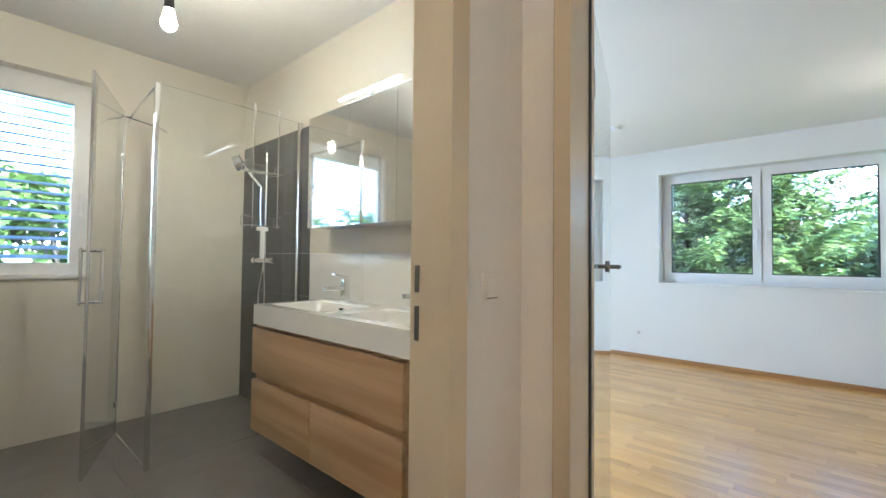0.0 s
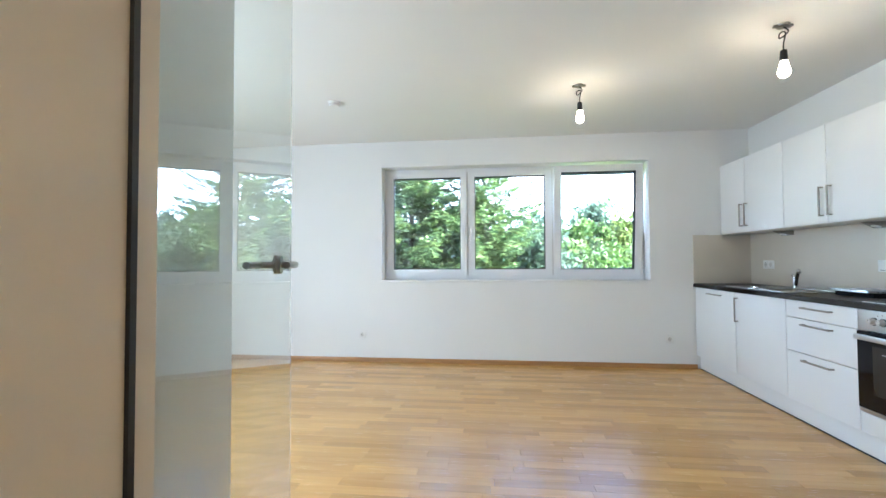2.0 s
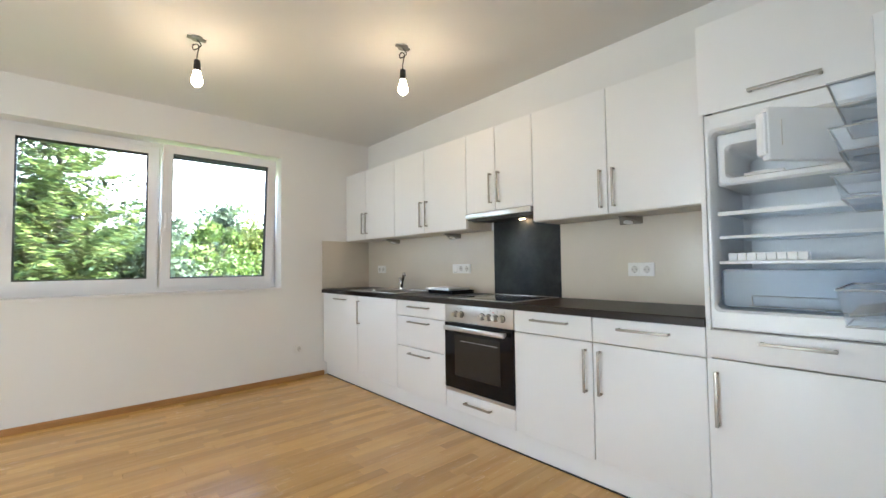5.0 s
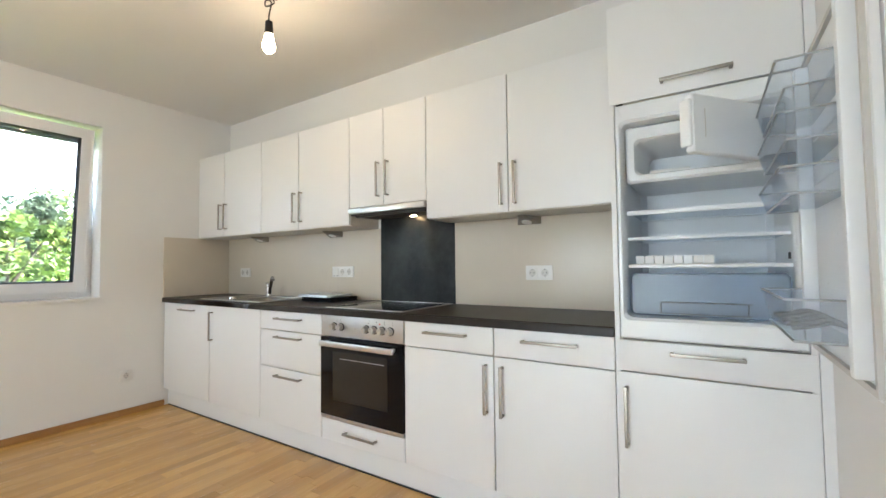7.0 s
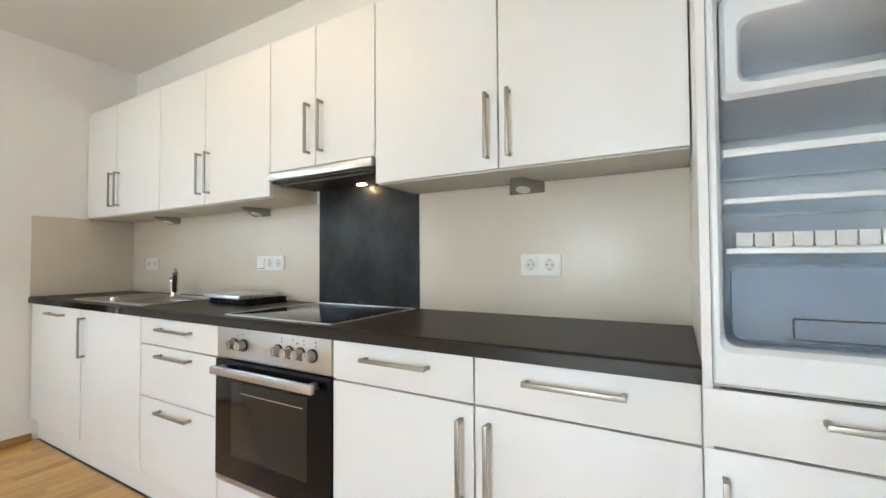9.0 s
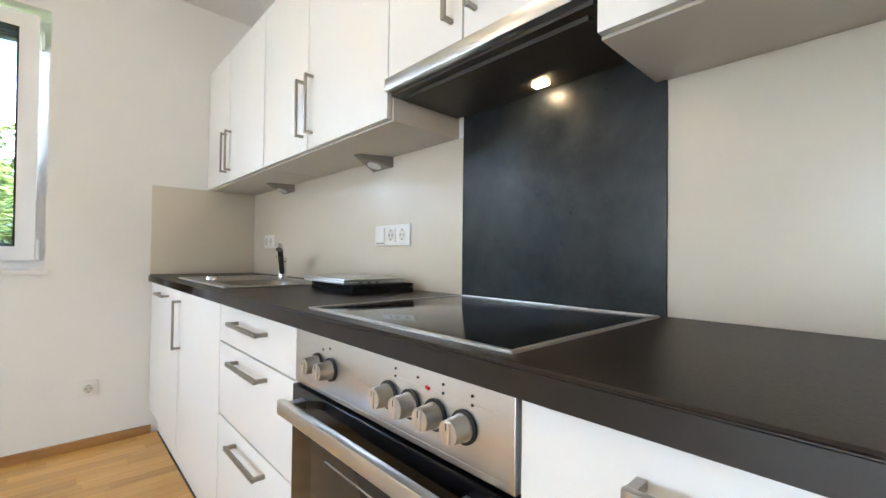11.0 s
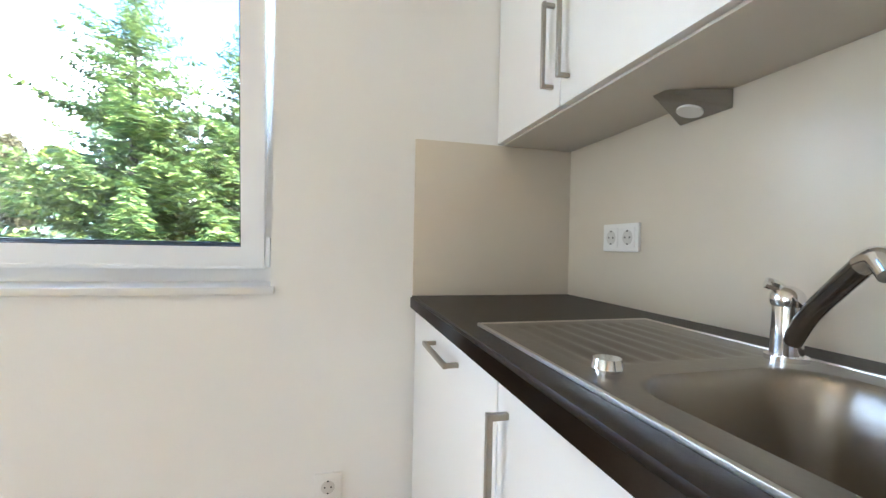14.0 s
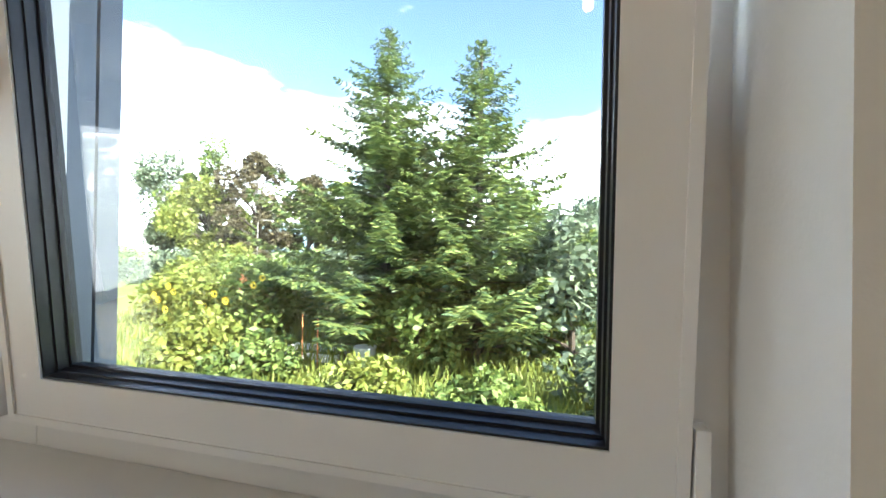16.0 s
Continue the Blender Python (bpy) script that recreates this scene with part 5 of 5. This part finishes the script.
for yy in (1.45, 1.62):
    tube(bm, [(SXE + 0.012, yy, SZT - 0.06), (SXE + 0.010, yy, SZT + 0.012), (SXE - 0.012, yy, SZT + 0.012), (SXE - 0.015, yy, 1.7), (SXE - 0.015, yy, 1.36)], 0.004, 6)
for zb in (1.74, 1.38):
    for yy in (1.42, 1.65):
        tube(bm, [(SXE - 0.012, yy, zb), (SXE - 0.11, yy, zb), (SXE - 0.11, yy, zb + 0.06), (SXE - 0.012, yy, zb + 0.06)], 0.003, 6)
    for k in range(8):
        xx = SXE - 0.015 - k * 0.0135
        tube(bm, [(xx, 1.42, zb), (xx, 1.65, zb)], 0.002, 6)
    tube(bm, [(SXE - 0.11, 1.42, zb + 0.06), (SXE - 0.11, 1.65, zb + 0.06)], 0.003, 6)
part("wire_frame", bm, CHROME, rack)
sq = thing("squeegee", "white bathroom squeegee hanging from the rack", "squeegee", (SXE - 0.06, 1.54, 1.2))
part("handle", box(bmesh.new(), SXE - 0.066, SXE - 0.052, 1.525, 1.555, 1.16, 1.375, bev=0.005), WHITEPL, sq)
part("blade", box(bmesh.new(), SXE - 0.064, SXE - 0.054, 1.50, 1.58, 1.345, 1.372, bev=0.003), WHITEPL, sq)

# ---- outside ----
GZ = -1.45


def ground_sheet():
    bm = bmesh.new()
    n = 46
    xs = [-260 + 520 * ((i / n - 0.5) * 2 * abs(i / n - 0.5) * 2 * 0.5 + 0.5) for i in range(n + 1)]
    ys = [-120 + 20 * j for j in range(6)] + [6.05 + 400 * (j / (n - 6)) ** 2.2 for j in range(n - 5)]
    g = [[bm.verts.new((x, y, GZ + 0.10 * noise.noise((x * 0.4, y * 0.4, 0)) + 0.006 * min(max(y - 6, 0), 60))) for y in ys] for x in xs]
    for i in range(n):
        for j in range(n):
            bm.faces.new((g[i][j], g[i + 1][j], g[i + 1][j + 1], g[i][j + 1]))
    solid("ground", bm, GRASS, "overgrown green garden ground", "ground")


ground_sheet()


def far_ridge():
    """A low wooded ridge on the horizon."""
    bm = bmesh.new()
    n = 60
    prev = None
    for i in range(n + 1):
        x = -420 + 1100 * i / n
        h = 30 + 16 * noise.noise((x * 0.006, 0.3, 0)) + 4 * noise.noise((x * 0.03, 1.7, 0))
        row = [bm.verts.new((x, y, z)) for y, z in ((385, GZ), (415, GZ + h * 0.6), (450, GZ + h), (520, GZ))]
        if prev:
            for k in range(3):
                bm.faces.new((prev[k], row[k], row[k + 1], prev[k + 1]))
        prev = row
    solid("backdrop", bm, RIDGE, "low wooded ridge on the horizon, haze painted in its colour", "hills")


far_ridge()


def quads(name, rows, material, parent):
    """rows: centre, two half axes of a small leaf; one joined mesh."""
    vs, fs = [], []
    for c, a, b in rows:
        k = len(vs)
        vs += [c - a, c - b * 0.9, c + a, c + b * 0.9]
        fs.append((k, k + 1, k + 2, k + 3))
    me = bpy.data.meshes.new(name)
    me.from_pydata([tuple(v) for v in vs], [], fs)
    me.materials.append(material)
    ob = new(name, me)
    ob.parent = parent
    if parent in BASE:
        ob.matrix_parent_inverse = BASE[parent].inverted()
    return ob


def spruce(x, y, h, r, seed, label):
    rnd = random.Random(seed)
    t = thing("spruce_tree", label, "tree", (x, y, GZ))
    bm = cyl(bmesh.new(), (x, y, GZ - 0.1), (x, y, GZ + h * 0.98), 0.16, 0.015, 10)
    limbs, leaves = [], []
    z = 0.35
    while z < h * 0.985:
        f = z / h
        ln = r * (1 - f) ** 0.82 * (0.75 + 0.25 * min(1, z / 1.3)) + 0.02
        for k in range(9 if f < 0.85 else 7):
            a = rnd.uniform(0, 2 * math.pi)
            l_ = ln * rnd.choice((0.55, 0.75, 0.9, 1.0, 1.22)) * rnd.uniform(0.9, 1.1)
            droop = rnd.uniform(-0.12, 0.10) + (0.55 * max(0, f - 0.7))
            d = Vector((math.cos(a), math.sin(a), 0))
            p0 = Vector((x, y, GZ + z))
            pts = [p0 + d * l_ * s + Vector((0, 0, l_ * (droop * s + 0.22 * s * s))) for s in (0, 0.35, 0.7, 1.0)]
            cyl(bm, pts[0], pts[2] - Vector((0, 0, 0.02)), 0.008 + 0.014 * (1 - f), 0.003, 5)
            side = Vector((-d.y, d.x, 0))
            nt = max(5, int(l_ * 13))
            for i in range(nt):
                s = 0.14 + 0.86 * (i + rnd.random()) / nt
                c = pts[0].lerp(pts[3], s) + Vector((0, 0, l_ * 0.22 * (s * s - s) ))
                for sg in (-1, 1):
                    w = (0.04 + 0.06 * min(1, 2.2 * (1 - f)) + 0.22 * l_ * (1 - s) * 0.9) * rnd.uniform(0.7, 1.25)
                    tw = (side * sg * 0.85 + d * rnd.uniform(0.25, 0.7) + Vector((0, 0, rnd.uniform(-0.45, 0.15)))).normalized()
                    for q in range(3):
                        cc = c + tw * w * (0.25 + 0.33 * q) + Vector((rnd.uniform(-.02, .02), rnd.uniform(-.02, .02), rnd.uniform(-.05, .02)))
                        up = Vector((rnd.uniform(-0.5, 0.5), rnd.uniform(-0.5, 0.5), rnd.uniform(0.3, 1))).normalized()
                        k_ = 0.45 + 0.55 * min(1, 2.2 * (1 - f))
                        leaves.append((cc, tw * (0.075 + w * 0.11) * k_, up.cross(tw).normalized() * rnd.uniform(0.025, 0.05) * k_))
        z += 0.15 + 0.09 * (1 - f)
    part("trunk", bm, BARK, t, "brown trunk with thin limbs")
    quads("needles", leaves, NEEDLE, t)
    return t


def broadleaf(name, x, y, h, r, seed, material, label, count=2600, low=0.25, size=0.12, base=GZ, group=""):
    rnd = random.Random(seed)
    t = thing(name, label, "tree" if h > 2.2 else "shrub", (x, y, base), group)
    bm = cyl(bmesh.new(), (x, y, base - 0.1), (x, y, base + h * 0.55), 0.03 * h, 0.012 * h, 8)
    clumps = []
    for k in range(26):
        a, f = rnd.uniform(0, 2 * math.pi), rnd.uniform(low, 1.0)
        rad = r * math.sin(math.pi * (0.12 + 0.80 * (f - low) / (1 - low))) * rnd.uniform(0.3, 1.05)
        c = Vector((x + rad * math.cos(a), y + rad * math.sin(a), base + h * f))
        clumps.append((c, r * rnd.choice((0.14, 0.2, 0.28, 0.36, 0.44))))
        cyl(bm, (x, y, base + h * min(0.5, f * 0.6)), c, 0.012 * h, 0.004 * h, 5)
    part("trunk", bm, BARK, t, "branching trunk")
    leaves = []
    for k in range(count):
        c, cr = rnd.choice(clumps)
        v = Vector((rnd.gauss(0, 1), rnd.gauss(0, 1), rnd.gauss(0, 1))).normalized() * cr * rnd.uniform(0.55, 1.08)
        p = c + v
        if p.z < base + 0.05:
            continue
        a = Vector((rnd.gauss(0, 1), rnd.gauss(0, 1), rnd.gauss(0, 0.6))).normalized()
        b = a.cross(Vector((rnd.gauss(0, 1), rnd.gauss(0, 1), rnd.gauss(0, 1)))).normalized()
        s = size * rnd.uniform(0.6, 1.3)
        leaves.append((p, a * s, b * s * 0.6))
    quads("crown", leaves, material, t)
    return t


spruce(-2.39, 15.6, 8.7, 3.65, 11, "tall dark green spruce with sunlit tips")
spruce(0.19, 15.1, 7.8, 3.3, 12, "tall green spruce beside another spruce")
# shrubs round the spruces and to the right
for i, (x, y, h, r, m_, lab) in enumerate([
    (2.3, 14.8, 3.3, 1.3, LEAFB, "grey-green loose shrub in the garden"), (3.6, 16.5, 4.0, 1.6, LEAFA, "fresh green shrub with open crown"),
    (5.5, 20.0, 3.5, 2.0, LEAFA, "light green garden tree with dense crown"), (8.2, 24.0, 4.6, 2.6, LEAFD, "sunlit yellow-green tree in the garden"),
    (11.5, 27.0, 5.2, 2.9, LEAFA, "light green garden tree with dense crown"), (14.8, 25.0, 4.6, 2.6, LEAFD, "sunlit yellow-green tree in the garden"),
    (4.4, 30.0, 5.2, 2.6, LEAFB, "grey-green tree behind the shrubs"), (3.7, 22.5, 3.4, 2.0, LEAFD, "sunlit yellow-green shrub in the garden"),
    (7.5, 21.5, 3.3, 2.2, LEAFA, "loose light green shrub in the garden"), (9.6, 21.0, 3.0, 2.2, LEAFB, "grey-green loose shrub in the garden"), (6.6, 27.0, 5.6, 2.0, LEAFB, "grey-green tree behind the shrubs"), (1.4, 15.9, 2.6, 1.2, LEAFA, "dense green bush beside the spruce"),
    (-1.0, 14.2, 1.7, 1.0, LEAFA, "dense green bush under the spruces"), (-6.3, 15.8, 2.0, 1.3, LEAFA, "bright green leafy bush in the garden"),
    (-8.2, 15.5, 1.5, 1.1, LEAFD, "tall yellow-green weeds in the garden"), (-10.5, 17.0, 1.7, 1.4, LEAFD, "tall yellow-green weeds in the garden"),
    (-13.0, 19.5, 1.9, 1.5, LEAFD, "tall yellow-green weeds in the garden"), (-7.4, 19.0, 2.2, 1.6, LEAFA, "bright green leafy bush in the garden"),
    (-4.9, 20.5, 1.9, 1.5, LEAFB, "grey-green loose shrub in the garden"), (2.8, 12.4, 0.9, 0.9, LEAFB, "low grey-green shrub near the house"),
    (1.0, 11.6, 0.7, 0.9, LEAFA, "low green plants near the house"), (-1.2, 11.9, 0.7, 0.9, LEAFD, "low yellow-green plants near the house"),
    (-3.6, 12.3, 0.8, 0.9, LEAFA, "low green plants near the house"), (-5.6, 12.9, 1.0, 1.0, LEAFD, "low yellow-green plants near the house"),
]):
    broadleaf("shrub" if h < 2.7 else "tree", x, y, h, r, 100 + i, m_, lab, count=int(1500 + 900 * r), low=0.12, size=0.075 + 0.018 * max(0, y - 12) ** 0.5)
# trees beside the bathroom window
for i, (x, y, h, r) in enumerate([(-10.5, 1.5, 3.9, 2.4), (-11.5, -2.5, 4.2, 2.6), (-11.0, -6.0, 3.8, 2.4)]):
    broadleaf("tree", x, y, h, r, 300 + i, LEAFA, "green garden tree outside the bathroom window", count=3000, low=0.1, size=0.16)
# the far row of trees
for i, (x, y, h, r, m_, lab) in enumerate([
    (-30, 45, 9.5, 4.0, LEAFC, "copper-leaved park tree beyond the fence"), (-36, 44, 8.0, 3.6, LEAFD, "autumn-tinted park tree beyond the fence"),
    (-25, 47, 8.0, 3.0, LEAFC, "copper-leaved park tree beyond the fence"), (-20.5, 46, 7.2, 2.4, LEAFD, "bright yellow-green young tree beyond the fence"),
    (-22, 60, 14.0, 5.5, LEAFB, "tall pale grey-green tree far off"), (-15, 58, 12.0, 5.0, LEAFB, "tall pale grey-green tree far off"),
    (-9, 56, 11.0, 4.6, LEAFB, "tall pale grey-green tree far off"), (-42, 52, 12.5, 4.8, LEAFA, "tall green park tree far off"),
    (-49, 50, 11.0, 4.6, LEAFB, "grey-green park tree far off"), (-2, 60, 8.0, 4.4, LEAFA, "green park tree far off"),
    (6, 58, 6.0, 4.2, LEAFB, "grey-green park tree far off"), (14, 56, 6.4, 4.4, LEAFA, "green park tree far off"), (24, 55, 6.2, 4.6, LEAFB, "grey-green park tree far off"), (34, 52, 6.4, 4.8, LEAFA, "green park tree far off"),
]):
    broadleaf("park_tree", x, y, h * 1.3, r * 1.15, 200 + i, m_, lab, count=9000, low=0.12, size=0.27, group="far row of trees")

# hedge in front of the far fence
for i in range(9):
    broadleaf("hedge_bush", -44 + i * 4.6, 29.0 + (i % 3) * 0.8, 2.0 + 0.35 * (i % 2), 2.7, 400 + i, (LEAFA, LEAFB, LEAFD)[i % 3], "dense uneven hedge bush by the fence", count=2600, low=0.1, size=0.17, group="hedge bushes")
# meadow plants close to the house
rnd = random.Random(77)
rows = []
for k in range(26000):
    yy = 8.0 + 15 * rnd.random() ** 1.3
    xx = rnd.uniform(-1.0 - 0.95 * (yy - 4), 3.5 + 0.55 * (yy - 5))
    hh = rnd.uniform(0.05, 0.42) * (0.5 + noise.noise((xx * 0.5, yy * 0.5, 3)) * 0.5 + 0.5)
    a = rnd.uniform(0, 6.28)
    rows.append((Vector((xx, yy, GZ + 0.05 + hh * 0.5 + 0.006 * (yy - 6))), Vector((rnd.uniform(-.3, .3) * hh, rnd.uniform(-.3, .3) * hh, hh * 0.6)), Vector((math.cos(a), math.sin(a), 0)) * rnd.uniform(0.012, 0.03)))
mg = thing("meadow_grass", "tall uneven grass and weeds in the garden", "grass", (0, 12, GZ), kind="stuff")
quads("blades", rows, LEAFD, mg)
for i, (x, y, z) in enumerate([(-9.1, 15.2, 0.1), (-5.9, 14.9, 0.25), (-5.7, 15.0, 0.45), (-9.4, 15.0, -0.15), (-8.8, 15.1, -0.05), (-7.6, 15.0, -0.4), (-6.15, 14.2, -0.1), (-6.6, 14.3, 0.05), (-8.3, 14.4, -0.45), (-9.7, 15.4, -0.35)]):
    f = thing("yellow_flower", "tall yellow sunflower among the weeds", "flower", (x, y, GZ), "yellow flowers")
    part("stem", cyl(bmesh.new(), (x, y, GZ), (x, y, z), 0.008, 0.006, 6), LEAFA, f)
    bm = bmesh.new()
    for k in range(12):
        a = k * math.pi / 6
        e = Vector((math.cos(a), -0.25, math.sin(a)))
        s_ = Vector((-math.sin(a), 0, math.cos(a)))
        c = Vector((x, y - 0.02, z))
        vs = [bm.verts.new(c + e * 0.03), bm.verts.new(c + e * 0.07 + s_ * 0.022), bm.verts.new(c + e * 0.12), bm.verts.new(c + e * 0.07 - s_ * 0.022)]
        bm.faces.new(vs)
    part("petals", bm, PETAL, f, "yellow petals")
for x, y, h in ((-3.55, 13.6, 1.25), (-3.1, 13.5, 1.15), (-3.35, 13.9, 0.75), (-6.3, 13.7, 1.0)):
    st = thing("garden_cane", "orange garden stake standing in a bed", "garden stake", (x, y, GZ), "garden stakes")
    part("pole", cyl(bmesh.new(), (x, y, GZ - 0.1), (x, y, GZ + h), 0.014, 0.012, 8), CANE, st)
bed = thing("raised_bed", "pale timber frame of a garden bed", "garden bed", (-3.6, 14.4, GZ))
for row in ((-4.6, -2.9, 14.00, 14.06), (-4.6, -2.9, 14.90, 14.96), (-4.6, -4.54, 14.06, 14.90), (-2.96, -2.9, 14.06, 14.90)):
    part("plank", boxes((*row, GZ - 0.05, GZ + 0.24), bev=0.008), FACADE, bed)
brl = thing("rain_barrel", "grey plastic rain barrel under the spruces", "barrel", (-2.15, 13.9, GZ))
bm = cyl(bmesh.new(), (-2.15, 13.9, GZ), (-2.15, 13.9, GZ + 0.5), 0.19, 0.24, 20)
cyl(bm, (-2.15, 13.9, GZ + 0.5), (-2.15, 13.9, GZ + 0.54), 0.255, 0.255, 20)
part("tub", bm, SLATALU, brl)
pil = thing("gate_pillar", "red brick gate pillar by the far fence", "pillar", (-16.4, 27.0, GZ))
part("shaft", boxes((-16.65, -16.15, 26.75, 27.25, GZ - 0.2, GZ + 1.65)), BRICKRED, pil)
part("cap", boxes((-16.72, -16.08, 26.68, 27.32, GZ + 1.65, GZ + 1.74), bev=0.02), FACADE, pil, "pale stone cap")
fen = thing("far_fence", "green mesh fence at the end of the garden", "fence", (-20, 30, GZ))
for i in range(16):
    xx = -44 + i * 2.5
    part("post", boxes((xx - 0.03, xx + 0.03, 30.97, 31.03, GZ, GZ + 1.15)), FENCE, fen)
    part("panel", boxes((xx + 0.03, xx + 2.47, 30.995, 31.005, GZ + 0.1, GZ + 1.05)), FENCE, fen)
pole = thing("street_lamp", "grey street lamp among the far trees", "street lamp", (-24.5, 38, GZ))
part("post", cyl(bmesh.new(), (-24.5, 38, GZ), (-24.5, 38, GZ + 5.2), 0.06, 0.04, 10), HANDLE, pole)
bm = tube(bmesh.new(), [(-24.5, 38, GZ + 5.15), (-24.3, 38, GZ + 5.3), (-23.8, 38, GZ + 5.32)], 0.04)
box(bm, -23.9, -23.3, 37.9, 38.1, GZ + 5.26, GZ + 5.36, bev=0.02)
part("head", bm, HANDLE, pole, "lamp head")

# ---- floor strips ----
PW, PZ = 0.0705, -0.014
lengths = (0.36, 0.42, 0.50, 0.58)
protos = {}
for ln in lengths:
    me = mesh_of("floor_strip", box(bmesh.new(), 0.0003, ln - 0.0003, 0.0002, PW - 0.0002, 0, 0.014, bev=0.0006, seg=1), OAKSTRIP, False)
    protos[ln] = me
rnd = random.Random(3)
rest_v, rest_f, made = [], [], 0
y = YS - 0.15
while y < YN - 0.001:
    x = XW - rnd.uniform(0.0, 0.4)
    while x < XK:
        ln = rnd.choice(lengths)
        x0, x1 = max(x, XW if y + PW > 1.92 else -0.24), min(x + ln, XK - 0.5 if y > 1.55 else XK)
        if x1 - x0 > 0.02:
            whole = abs((x1 - x0) - ln) < 1e-6
            if whole and made < 296 and 2.35 < y < 4.45 and -0.75 < x0 < 2.2:
                ob = new("floor_strip", protos[ln])
                ob.location = (x0, y, PZ)
                ob.parent = floor
                made += 1
            else:
                k = len(rest_v)
                a, b, c, d = x0 + 0.0003, x1 - 0.0003, y + 0.0002, y + PW - 0.0002
                rest_v += [(a, c, PZ), (b, c, PZ), (b, d, PZ), (a, d, PZ), (a, c, 0), (b, c, 0), (b, d, 0), (a, d, 0)]
                rest_f += [(k + i, k + j, k + m_, k + n_) for i, j, m_, n_ in ((4, 5, 6, 7), (0, 1, 5, 4), (1, 2, 6, 5), (2, 3, 7, 6), (3, 0, 4, 7))]
        x += ln
    y += PW
# the hallway continues the same strips
y = -1.6
while y < YS - 0.152:
    x = -0.24 - rnd.uniform(0, 0.4)
    while x < 1.35:
        ln = rnd.choice(lengths)
        x0, x1 = max(x, -0.24), min(x + ln, 1.35)
        if x1 - x0 > 0.02:
            k = len(rest_v)
            rest_v += [(x0, y, PZ), (x1, y, PZ), (x1, y + PW - 0.0004, PZ), (x0, y + PW - 0.0004, PZ), (x0, y, 0), (x1, y, 0), (x1, y + PW - 0.0004, 0), (x0, y + PW - 0.0004, 0)]
            rest_f += [(k + i, k + j, k + m_, k + n_) for i, j, m_, n_ in ((4, 5, 6, 7), (0, 1, 5, 4), (1, 2, 6, 5), (2, 3, 7, 6), (3, 0, 4, 7))]
        x += ln
    y += PW
me = bpy.data.meshes.new("floor_strips")
me.from_pydata(rest_v, [], rest_f)
me.materials.append(OAKREST)
fs = new("floor_strips", me)
fs.parent = floor
tagged(fs, kind="stuff")
# bathroom floor tiles
tile_me = mesh_of("floor_tile", box(bmesh.new(), 0.001, 0.597, 0.001, 0.597, -0.008, 0.0, bev=0.001, seg=1), BATHFLOOR, False)
for i in range(5):
    for j in range(5):
        ob = new("floor_tile", tile_me)
        ob.location = (BX - 0.02 + i * 0.598, BY0 - 0.1 + j * 0.598, 0)
        ob.parent = bathfloor
